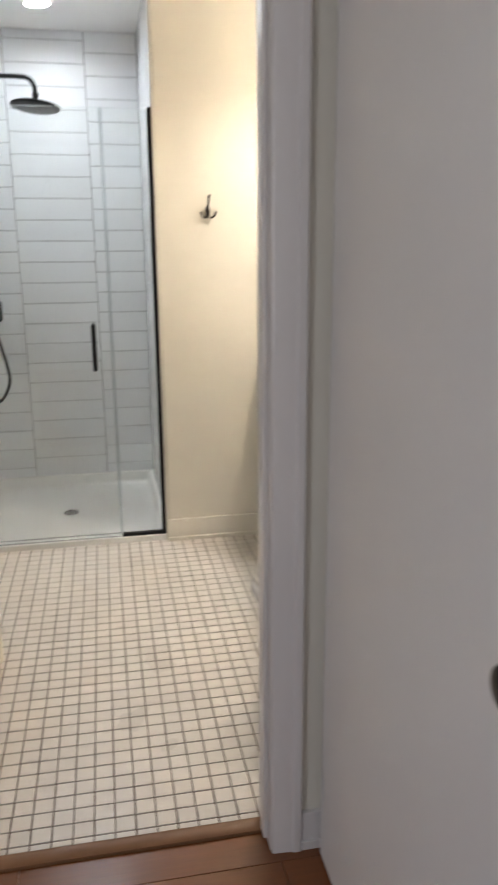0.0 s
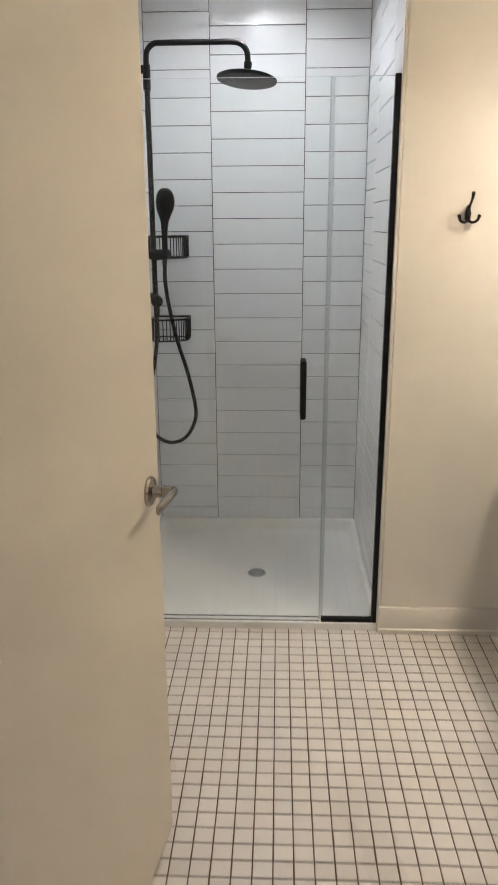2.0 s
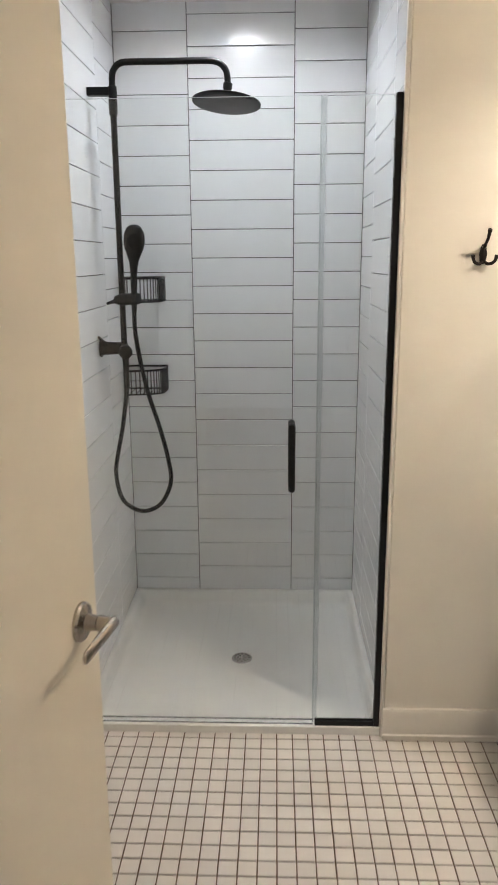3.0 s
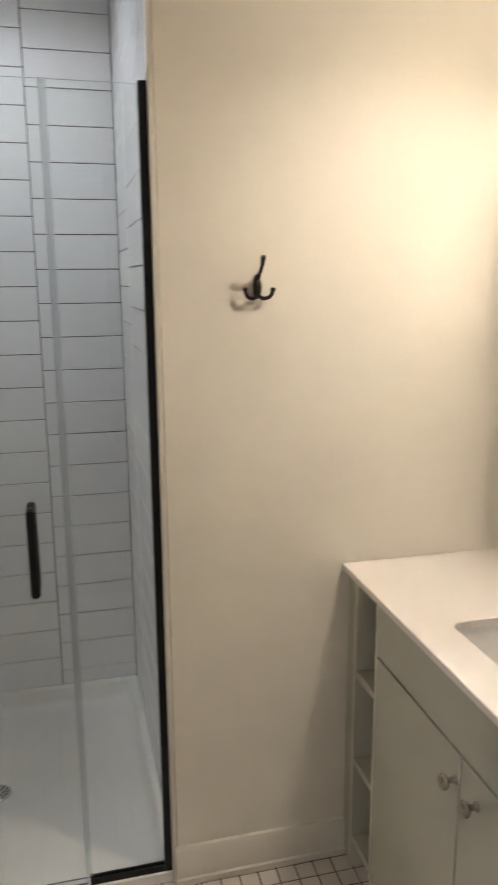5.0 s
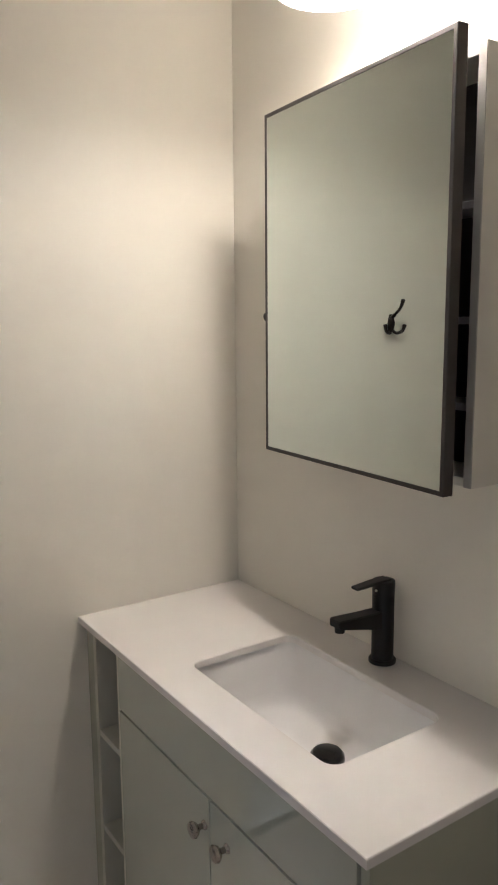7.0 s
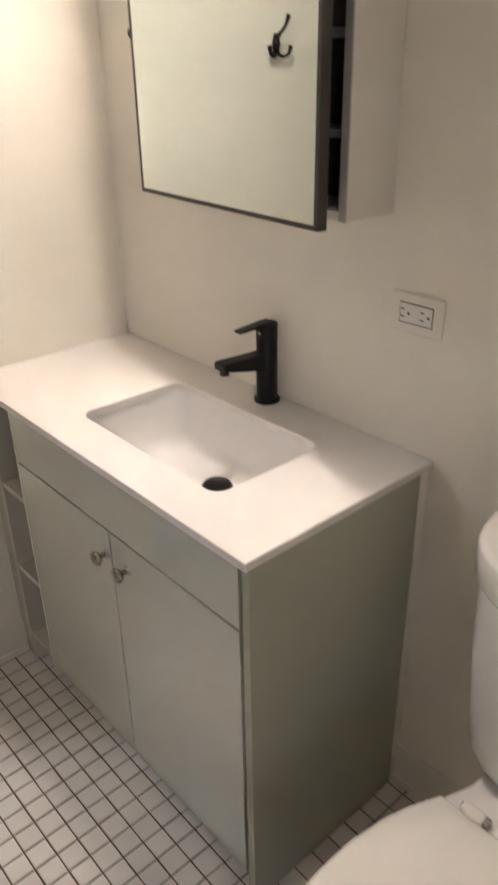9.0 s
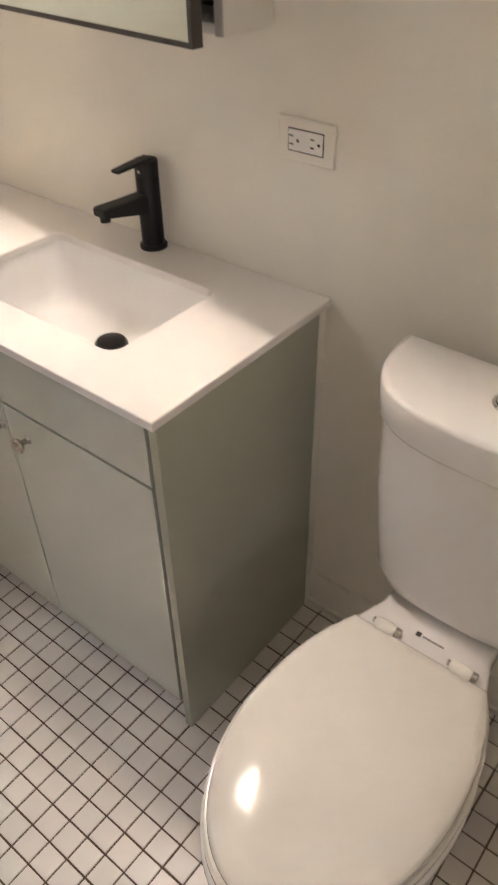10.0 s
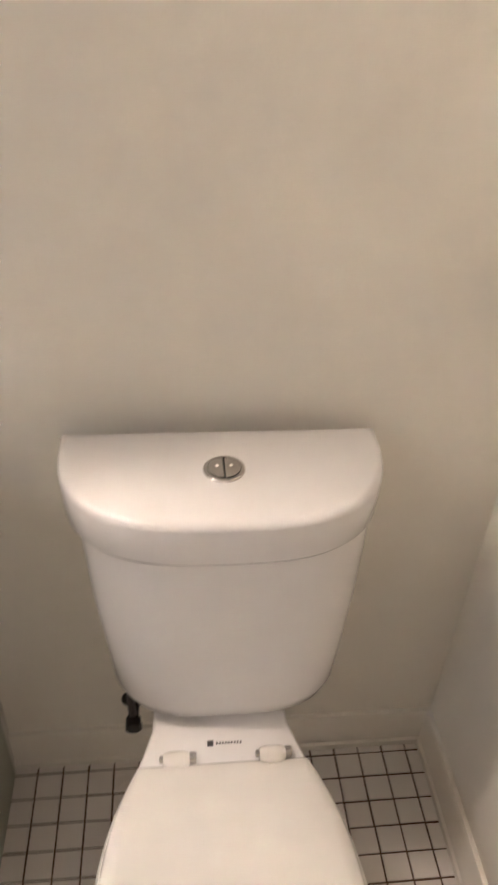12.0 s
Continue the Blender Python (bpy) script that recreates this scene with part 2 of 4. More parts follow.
structure("hall_floor_base", box((-1.5, -2.0, -0.10), (0.905, 1.675, HALL_Z - 0.008)), OAK_DARK, "dark subfloor under the wooden hall planks", "floor")
floor = structure("floor", box((WEST, 1.690, -0.10), (EAST, 3.600, -0.0022)), GROUT, "small square white tiles with dark grout", "floor")
structure("threshold", loft([[(OPEN_W, y, z) for y, z in ((1.662, -0.02), (1.662, -0.004), (1.667, 0.000), (1.694, 0.003), (1.700, 0.001), (1.700, -0.02))],
                             [(OPEN_E, y, z) for y, z in ((1.662, -0.02), (1.662, -0.004), (1.667, 0.000), (1.694, 0.003), (1.700, 0.001), (1.700, -0.02))]]),
          OAK_DARK, "brown wooden threshold strip between hall and tiles", "threshold")


def baseboard(name, a, b, out, parent_label):
    """A moulded board from a to b (x, y), its face turned along out."""
    a, b, out = Vector((*a, 0)), Vector((*b, 0)), Vector((*out, 0))
    profile = ((0, 0), (0.017, 0), (0.017, 0.016), (0.012, 0.020), (0.012, 0.098), (0.008, 0.106), (0, 0.108))
    rings = [[p + out * d + Vector((0, 0, z)) for d, z in profile] for p in (a, b)]
    return structure(name, loft(rings), TRIM, parent_label, "baseboard")


baseboard("baseboard_partition", (SH_E + 0.006, HOOK), (1.165, HOOK), (0, -1), "cream painted moulded baseboard")
baseboard("baseboard_east", (EAST, 2.580), (EAST, DOOR_N), (-1, 0), "cream painted moulded baseboard behind the toilet")
baseboard("baseboard_south", (EAST, DOOR_N), (OPEN_E + 0.07, DOOR_N), (0, 1), "cream painted moulded baseboard beside the doorway")
structure("corner_trim", box((SH_E - 0.002, HOOK - 0.003, 0.0), (SH_E + 0.009, HOOK + 0.018, CEIL), 0.003), TRIM, "slim cream corner bead beside the shower glass", "trim")

# Doorway lining and casing
frame_1 = thing("door_frame", "grey-white painted door frame with stepped casing", "door frame", kind="structure")
for x0, x1 in ((OPEN_E, OPEN_E + 0.02), (OPEN_W - 0.02, OPEN_W)):
    part("jamb", box((x0, DOOR_S - 0.004, -0.01), (x1, DOOR_N + 0.002, OPEN_H), 0.002), CASING, frame_1)
part("head_jamb", box((OPEN_W - 0.02, DOOR_S - 0.004, OPEN_H), (OPEN_E + 0.02, DOOR_N + 0.002, OPEN_H + 0.02), 0.002), CASING, frame_1)
part("door_stop", box((OPEN_E - 0.011, 1.625, 0.004), (OPEN_E, 1.662, OPEN_H), 0.003), CASING, frame_1)
part("door_stop", box((OPEN_W, 1.625, 0.004), (OPEN_W + 0.011, 1.662, OPEN_H), 0.003), CASING, frame_1)


def casing(x_in, side):
    """A stepped board up the doorway, x_in at the opening and widening to side."""
    profile = ((0.003, 0), (0.003, 0.011), (0.008, 0.014), (0.050, 0.016), (0.054, 0.020), (0.070, 0.020), (0.073, 0.016), (0.073, 0))
    rings = [[(x_in + side * d, DOOR_S - h, z) for d, h in profile] for z in (HALL_Z, OPEN_H + 0.06)]
    return part("casing", loft(rings), CASING, frame_1)


casing(OPEN_E, 1)
casing(OPEN_W, -1)
part("head_casing", box((OPEN_W - 0.07, DOOR_S - 0.018, OPEN_H + 0.005), (OPEN_E + 0.07, DOOR_S - 0.0005, OPEN_H + 0.075), 0.004), CASING, frame_1)
structure("hall_baseboard", boxes(((OPEN_E + 0.074, DOOR_S - 0.012, HALL_Z), (0.905, DOOR_S, 0.088)), ((OPEN_E + 0.074, DOOR_S - 0.018, HALL_Z), (0.905, DOOR_S - 0.012, 0.012)), bevel=0.002), CASING, "grey-white painted hall baseboard", "baseboard")


# ---- doors ----
def lever_set(parent, at, out, along):
    """A round rose with a flat lever that points along."""
    at, out, along = Vector(at), Vector(out).normalized(), Vector(along).normalized()
    handle = part("lever_handle", disc_stack(at, out, ((0, 0.033), (0.004, 0.033), (0.008, 0.030), (0.010, 0.022), (0.012, 0.015), (0.030, 0.012), (0.032, 0.0135), (0.052, 0.0125))), NICKEL, parent, "brushed nickel lever handle")
    tip = at + out * 0.054
    rings = []
    for u, w, h in ((-0.014, 0.006, 0.008), (-0.010, 0.0085, 0.0105), (0.03, 0.008, 0.0105), (0.085, 0.006, 0.011), (0.104, 0.005, 0.011), (0.110, 0.003, 0.008)):
        c = tip + along * u
        rings.append([c + out * (w * math.cos(k)) + Vector((0, 0, h * math.sin(k))) for k in np.linspace(0, 2 * math.pi, 14, endpoint=False)])
    part("lever", loft(rings), NICKEL, handle)
    return handle


door_1 = thing("door_1", "cream painted flush bathroom door standing open", "door", kind="structure")
leaf = part("door_leaf", box((-0.036, 0.0, 0.010), (0.0, 0.812, 2.040), 0.002), DOOR_PAINT, door_1)
lever_set(door_1, (0.0, 0.745, 0.955), (1, 0, 0), (0, -1, 0))
part("latch_plate", box((-0.030, 0.8118, 0.925), (-0.006, 0.8135, 0.985), 0.0006), NICKEL, door_1, "brushed nickel latch plate")
for z in (0.22, 1.02, 1.84):
    part("hinge", disc_stack((0.006, -0.004, z - 0.045), (0, 0, 1), ((0, 0.006), (0.09, 0.006)), 12), NICKEL, door_1, "nickel door hinge")
door_1.matrix_world = pose(-0.106, 1.775, 0, 0, 0, -8.9)

door_2 = thing("door_2", "grey-white painted flush hall door with dark knob, standing open", "door", kind="structure")
part("door_leaf", box((0.852, 0.728, 0.002), (0.890, 1.560, 2.030), 0.002), HALL_PAINT, door_2)
part("door_knob", disc_stack((0.852, 0.770, 0.950), (-1, 0, 0), ((0, 0.032), (0.006, 0.031), (0.009, 0.014), (0.026, 0.012), (0.032, 0.022), (0.045, 0.028), (0.058, 0.024), (0.063, 0.010))), BRONZE, door_2, "dark bronze round door knob")
for z in (0.22, 1.80):
    part("hinge", disc_stack((0.884, 1.566, z - 0.045), (0, 0, 1), ((0, 0.006), (0.09, 0.006)), 12), BRONZE, door_2)

# Unseen window, added only to hold the hall's fill lamp.
added_window_1 = thing("added_window_1", "white framed hall window, unseen, added around the fill lamp", "window", kind="structure")
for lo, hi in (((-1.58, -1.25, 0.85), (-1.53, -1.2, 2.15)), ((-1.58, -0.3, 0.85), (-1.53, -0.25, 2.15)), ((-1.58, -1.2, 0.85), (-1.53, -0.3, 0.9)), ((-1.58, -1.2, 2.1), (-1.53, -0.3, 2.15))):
    part("window_frame", box(lo, hi, 0.004), TRIM, added_window_1)

# ---- shower ----
tray = thing("shower_tray", "white acrylic shower tray with raised rim and low front curb", "shower tray")
rim, low = 0.083, 0.030
x0, x1, y0, y1 = SH_W - 0.004, SH_E + 0.004, 3.575, SH_N + 0.004


def tray_ring(inset_side, inset_front, r, z_back, z_front):
    """A ring of the tray, with points along its sides where the rim comes down to the front curb."""
    corners = rounded_rect(x0 + inset_side, x1 - inset_side, y0 + inset_front, y1 - inset_side, r, 0, per=9)
    steps = [y0 + inset_front + r + d for d in (0.05, 0.03, 0.02, 0.01)]
    west = [Vector((x0 + inset_side, y, 0)) for y in steps]
    east = [Vector((x1 - inset_side, y, 0)) for y in reversed(steps)]
    ring = corners[:18] + west + corners[18:] + east
    for p in ring:
        u = min(max((p.y - y0 - 0.030) / 0.025, 0), 1)
        p.z = z_front + (z_back - z_front) * (3 * u * u - 2 * u ** 3)
    return ring


rings = [tray_ring(0, 0, 0.004, 0.0, 0.0), tray_ring(0, 0, 0.004, rim - 0.004, low - 0.003), tray_ring(0.004, 0.004, 0.006, rim, low),
         tray_ring(0.018, 0.022, 0.014, rim, low), tray_ring(0.023, 0.026, 0.018, rim - 0.002, low - 0.003), tray_ring(0.026, 0.029, 0.022, rim - 0.008, 0.022),
         tray_ring(0.033, 0.034, 0.030, 0.040, 0.016), tray_ring(0.038, 0.040, 0.036, 0.029, 0.014), tray_ring(0.048, 0.050, 0.046, 0.0235, 0.013),
         tray_ring(0.075, 0.08, 0.06, 0.021, 0.012), tray_ring(0.25, 0.25, 0.08, 0.015, 0.011), tray_ring(0.40, 0.39, 0.04, 0.011, 0.010)]
part("basin", loft(rings, cap_start=False), ACRYLIC, tray, smooth=50)
drain = part("drain", disc_stack((0.195, 4.035, 0.010), (0, 0, 1), ((0, 0.040), (0.003, 0.040), (0.005, 0.037), (0.0045, 0.010))), CHROME, tray, "chrome perforated drain grate")
for i in range(18):
    ring_r, n_in = (0.028, 12) if i < 12 else (0.015, 6)
    q = 2 * math.pi * (i if i < 12 else i - 12) / n_in
    part("slot", disc_stack((0.195 + ring_r * math.cos(q), 4.035 + ring_r * math.sin(q), 0.0135), (0, 0, 1), ((0, 0.0042), (0.002, 0.0042)), 10), DARK_SLOT, drain)

# Glass enclosure
enclosure = thing("shower_enclosure", "frameless clear glass shower door with black wall profile", "shower door")
GT = 1.948
for name, lo, hi, label in (("door_pane", (SH_W + 0.012, GLASS_Y - 0.004, 0.048), (0.449, GLASS_Y + 0.004, GT), "clear swinging glass door"),
                            ("fixed_pane", (0.461, GLASS_Y - 0.004, 0.040), (0.652, GLASS_Y + 0.004, GT), "clear fixed glass panel")):
    pane = part(name, box(lo, hi, 0.0012, 1), CLEAR, enclosure, label)
    pane.visible_shadow = False
seal = part("edge_seal", boxes(((0.4450, GLASS_Y - 0.0065, 0.040), (0.4600, GLASS_Y - 0.0045, GT)), ((0.4450, GLASS_Y + 0.0045, 0.040), (0.4600, GLASS_Y + 0.0065, GT))), SEAL, enclosure, "clear plastic edge seal")
seal.visible_shadow = False
part("bottom_sweep", box((SH_W + 0.012, GLASS_Y - 0.007, 0.030), (0.449, GLASS_Y + 0.007, 0.0475), 0.002), SEAL, enclosure, "clear plastic bottom sweep")
section = ((0.647, -0.012), (0.667, -0.012), (0.667, 0.012), (0.647, 0.012), (0.647, 0.0045), (0.6525, 0.0045), (0.6525, -0.0045), (0.647, -0.0045))
part("wall_profile", loft([[(x, GLASS_Y + d, z) for x, d in section] for z in (0.030, GT + 0.004)]), BLACK, enclosure, "black metal wall profile", smooth=0)
section = ((-0.011, 0.030), (0.011, 0.030), (0.011, 0.047), (0.0045, 0.047), (0.0045, 0.0395), (-0.0045, 0.0395), (-0.0045, 0.047), (-0.011, 0.047))
part("bottom_rail", loft([[(x, GLASS_Y + d, z) for d, z in section] for x in (0.455, 0.6465)]), BLACK, enclosure, "black metal bottom rail", smooth=0)
part("hinge_profile", box((SH_W + 0.001, GLASS_Y - 0.010, 0.030), (SH_W + 0.0115, GLASS_Y + 0.010, GT), 0.001), BLACK, enclosure)
for sign in (-1, 1):
    yb = GLASS_Y + sign * 0.034
    part("pull_bar", sweep(smooth_points([(0.373, GLASS_Y + sign * 0.005, 0.852), (0.373, yb - sign * 0.006, 0.851), (0.373, yb, 0.858), (0.373, yb, 0.95), (0.373, yb, 1.034), (0.373, yb - sign * 0.006, 1.041), (0.373, GLASS_Y + sign * 0.005, 1.040)], 5), 0.0105, 14), BLACK, enclosure, "matte black pull handle")

# Rain shower column
column = thing("shower_column", "matte black rain shower column with hand shower", "shower")
PX_, PY_ = -0.212, 4.05
arm = [(PX_, PY_, 2.02), (PX_, PY_, 2.097), (PX_ + 0.008, PY_, 2.126), (PX_ + 0.030, PY_, 2.144), (PX_ + 0.07, PY_, 2.147), (0.02, PY_, 2.147), (0.105, PY_, 2.147), (0.140, PY_, 2.140), (0.160, PY_, 2.120), (0.166, PY_, 2.095), (0.167, PY_, 2.060)]
part("riser_pipe", sweep([(PX_, PY_, 1.235), (PX_, PY_, 2.03)], 0.0105, 16), BLACK, column)
part("overhead_arm", sweep(smooth_points(arm, 5), 0.0105, 16), BLACK, column)
part("collar", disc_stack((PX_, PY_, 1.985), (0, 0, 1), ((0, 0.0125), (0.002, 0.014), (0.088, 0.014), (0.090, 0.0125)), 20), BLACK, column)
part("wall_bracket", boxes(((SH_W + 0.001, PY_ - 0.013, 2.045), (PX_ - 0.010, PY_ + 0.013, 2.072)), bevel=0.003), BLACK, column)
head = part("rain_head", disc_stack((0.162, PY_ - 0.008, 2.012), (0.08, 0.12, 1), ((0, 0.104), (0.003, 0.112), (0.008, 0.113), (0.012, 0.105), (0.018, 0.030), (0.026, 0.014), (0.046, 0.013), (0.050, 0.015), (0.066, 0.015), (0.068, 0.011)), 48), BLACK, column)
part("nozzle_plate", disc_stack((0.1619, PY_ - 0.0082, 2.0105), (0.08, 0.12, 1), ((0, 0.098), (0.001, 0.100)), 40), NOZZLE, head, "grey nozzle plate")
shape = ((-0.166, -0.030, 1.345, 0.008, 0.008), (-0.165, -0.030, 1.355, 0.0095, 0.0095), (-0.163, -0.031, 1.42, 0.0105, 0.0105), (-0.161, -0.033, 1.48, 0.012, 0.012), (-0.159, -0.035, 1.515, 0.016, 0.013), (-0.157, -0.037, 1.54, 0.025, 0.014),
         (-0.155, -0.038, 1.56, 0.033, 0.015), (-0.154, -0.039, 1.585, 0.037, 0.016), (-0.153, -0.039, 1.61, 0.034, 0.015), (-0.153, -0.039, 1.628, 0.025, 0.012), (-0.153, -0.039, 1.637, 0.012, 0.007))
wand = part("hand_shower", loft([[(x + rx * math.cos(q), PY_ + dy + ry * math.sin(q), z) for q in np.linspace(0, 2 * math.pi, 20, endpoint=False)] for x, dy, z, rx, ry in shape]), BLACK, column, smooth=60)
part("spray_face", disc_stack((-0.149, PY_ - 0.052, 1.583), (0.25, -1, -0.05), ((0, 0.027), (0.002, 0.026)), 24), BLACK_RUBBER, wand)
part("slide_holder", sweep([(PX_ - 0.022, PY_ - 0.006, 1.386), (PX_ + 0.000, PY_ - 0.012, 1.388), (-0.148, PY_ - 0.034, 1.392)], [0.014, 0.021, 0.019], 16), BLACK, column)
part("slide_lock", sweep([(PX_ - 0.020, PY_ - 0.008, 1.384), (PX_ - 0.052, PY_ - 0.010, 1.374)], [0.007, 0.005], 10), BLACK, column)
valve = part("mixer_valve", sweep([(PX_ - 0.080, PY_, 1.218), (PX_ + 0.010, PY_, 1.218)], [0.024, 0.020], 20), BLACK, column)
part("mixer_knob", disc_stack((PX_ + 0.005, PY_ - 0.015, 1.213), (0.25, -1, -0.1), ((0, 0.021), (0.034, 0.024), (0.044, 0.022), (0.047, 0.016)), 22), BLACK, valve)
part("mixer_lever", sweep([(PX_ - 0.058, PY_ - 0.015, 1.232), (PX_ - 0.082, PY_ - 0.040, 1.262)], [0.006, 0.0045], 10), BLACK, valve)
part("wall_flange", disc_stack((SH_W + 0.001, PY_, 1.218), (1, 0, 0), ((0, 0.032), (0.004, 0.032), (0.007, 0.026)), 24), BLACK, valve)
part("hose_outlet", disc_stack((PX_ + 0.004, PY_ - 0.006, 1.150), (0, 0, 1), ((0, 0.010), (0.015, 0.012), (0.055, 0.012)), 16), BLACK, valve)
hose = [(PX_ + 0.004, PY_ - 0.006, 1.155), (PX_ + 0.003, PY_ - 0.008, 1.07), (-0.228, PY_ - 0.01, 0.94), (-0.252, PY_ - 0.01, 0.83), (-0.262, PY_ - 0.012, 0.755), (-0.244, PY_ - 0.014, 0.665), (-0.200, PY_ - 0.016, 0.624), (-0.150, PY_ - 0.018, 0.617),
        (-0.096, PY_ - 0.020, 0.648), (-0.060, PY_ - 0.022, 0.725), (-0.063, PY_ - 0.024, 0.80), (-0.088, PY_ - 0.026, 0.92), (-0.128, PY_ - 0.028, 1.06), (-0.156, PY_ - 0.029, 1.20), (-0.166, PY_ - 0.030, 1.29), (-0.166, PY_ - 0.030, 1.35)]
part("shower_hose", sweep(smooth_points(hose, 6), 0.0078, 12), BLACK_RUBBER, column, "black flexible shower hose")


def wire_basket(z_top, depth):
    """A quarter-round wire caddy in the corner of the shower."""
    basket = thing("shower_basket", "black wire corner basket hung in the shower, empty", "shower basket", "corner baskets")
    cx, cy, r = SH_W + 0.006, SH_N - 0.006, 0.164
    curve = [(cx, cy), (cx, cy - 0.10)] + [(cx + r * math.sin(q) * 0.98, cy - 0.10 - 0.06 * math.cos(q) + 0.0) for q in np.linspace(0.15, math.pi / 2 - 0.1, 7)] + [(cx + r, cy - 0.07), (cx + r, cy)]
    rail = smooth_points([Vector((x, y, z_top)) for x, y in curve] , 4)
    part("top_rail", sweep([(cx + r, cy, z_top), (cx, cy, z_top)] + rail, 0.0042, 8), BLACK, basket)
    low_rail = [Vector((p.x, p.y, z_top - depth)) for p in rail]
    part("bottom_rail", sweep([(cx + r, cy, z_top - depth), (cx, cy, z_top - depth)] + low_rail, 0.0032, 8), BLACK, basket)
    every = [rail[i] for i in range(0, len(rail), 2)]
    for p in every:
        part("wire", sweep([p, p - Vector((0, 0, depth))], 0.0024, 6), BLACK, basket)
    for k in range(1, 6):
        x = cx + r * k / 6
        part("floor_wire", sweep([(x, cy, z_top - depth), (x, cy - 0.155 + 0.02 * abs(k - 3), z_top - depth)], 0.002, 6), BLACK, basket)
    return basket


wire_basket(1.452, 0.090)
wire_basket(1.092, 0.095)

# Recessed shower lamp
downlight = thing("recessed_downlight", "round white recessed ceiling light, switched on", "ceiling light")
ring_profile = ((CEIL, 0.074), (CEIL - 0.004, 0.074), (CEIL - 0.020, 0.064), (CEIL - 0.020, 0.056), (CEIL - 0.002, 0.053))
part("trim_ring", loft([[(0.205 + r * math.cos(q), 4.01 + r * math.sin(q), z) for q in np.linspace(0, 2 * math.pi, 40, endpoint=False)] for z, r in ring_profile], cap_start=False, cap_end=False), CEILING, downlight, smooth=60)
part("diffuser", disc_stack((0.205, 4.01, CEIL - 0.004), (0, 0, 1), ((0, 0.0515), (0.003, 0.0525)), 40), SHOWER_LAMP, downlight, "glowing white diffuser")

# ---- vanity ----
VX, VY0, TOP = 1.134, 2.585, 0.8295
vanity = thing("vanity_cabinet", "greige gloss vanity cabinet with two doors and open side shelves", "vanity")
part("side_panel", box((VX - 0.002, VY0 - 0.009, 0.0), (EAST - 0.0275, VY0 + 0.009, TOP), 0.0012), SHADED_GREIGE, vanity, "matt greige side panel, darkened for shade")
part("divider_panel", box((VX, 3.372, 0.065), (EAST - 0.004, 3.388, TOP), 0.001), SHELF_PAINT, vanity)
part("end_panel", box((VX, 3.503, 0.0), (EAST - 0.004, 3.519, TOP), 0.001), SHELF_PAINT, vanity)
part("back_panel", box((1.330, VY0 + 0.010, 0.065), (1.342, 3.503, TOP - 0.16), 0), SHELF_PAINT, vanity)
part("bottom_panel", box((VX + 0.014, VY0 + 0.010, 0.068), (1.329, 3.371, 0.084), 0.001), SHELF_PAINT, vanity)
part("toe_kick", box((VX + 0.050, VY0 + 0.010, 0.0), (VX + 0.064, 3.502, 0.064), 0.001), SHELF_PAINT, vanity)
part("filler_strip", box((VX + 0.004, 3.520, 0.0), (VX + 0.022, HOOK - 0.002, TOP), 0.001), SHADED_GREIGE, vanity)
for z in (0.092, 0.322, 0.572, TOP - 0.008):
    part("shelf", box((VX + 0.002, 3.3885, z - 0.008), (1.3295, 3.5025, z + 0.008), 0.001), SHELF_PAINT, vanity)
FRONT = (VX - 0.004, VX + 0.013)
part("false_drawer_front", box((FRONT[0], 2.600, 0.6945), (FRONT[1], 3.3705, TOP - 0.006), 0.0012), LACQUER, vanity, "gloss greige panel")
for a, b, ky in ((2.9892, 3.3705, 3.003), (2.600, 2.9848, 2.927)):
    d = part("door", box((FRONT[0], a, 0.080), (FRONT[1], b, 0.6885), 0.0012), LACQUER, vanity, "gloss greige door")
    part("knob", disc_stack((FRONT[0], ky, 0.631), (-1, 0, 0), ((0, 0.009), (0.003, 0.008), (0.006, 0.0055), (0.015, 0.0055), (0.018, 0.012), (0.024, 0.0155), (0.029, 0.014), (0.031, 0.008)), 24), NICKEL, d, "brushed nickel mushroom knob")

random.seed(5)
seam = [EAST - 0.023 + random.gauss(0, 0.0010) for _ in range(26)]
scribe = [[(x, VY0 - 0.0078, z), (EAST - 0.001, VY0 - 0.0078, z), (EAST - 0.001, VY0 + 0.009, z), (x, VY0 + 0.009, z)] for x, z in zip(seam, np.linspace(0.004, TOP - 0.001, 26))]
part("scribe_strip", loft(scribe), WALL, vanity, "wavy painted filler strip against the wall", smooth=0)

counter = thing("vanity_counter", "white quartz countertop with a rectangular cut-out", "countertop")
CT, CB = 0.846, 0.8300
OUT = (1.119, EAST - 0.001, 2.569, HOOK - 0.001)
HOLE = (1.214, 1.471, 2.750, 3.195)


def outer_ring(z, inset=0.0, per=7):
    """The slab's edge, point for point beside the cut-out's."""
    out = []
    for sx, sy in ((1, 1), (0, 1), (0, 0), (1, 0)):
        out += [Vector((OUT[1] - inset if sx else OUT[0] + inset, OUT[3] - inset if sy else OUT[2] + inset, z))] * per
    return out


bm = loft([rounded_rect(*HOLE, 0.026, CB), rounded_rect(*HOLE, 0.026, CT - 0.002), rounded_rect(HOLE[0] - 0.002, HOLE[1] + 0.002, HOLE[2] - 0.002, HOLE[3] + 0.002, 0.028, CT),
           outer_ring(CT, 0.0015), outer_ring(CT - 0.0015), outer_ring(CB)], cap_start=False, cap_end=False)
bmesh.ops.remove_doubles(bm, verts=bm.verts, dist=0.00005)
part("slab", bm, QUARTZ, counter)

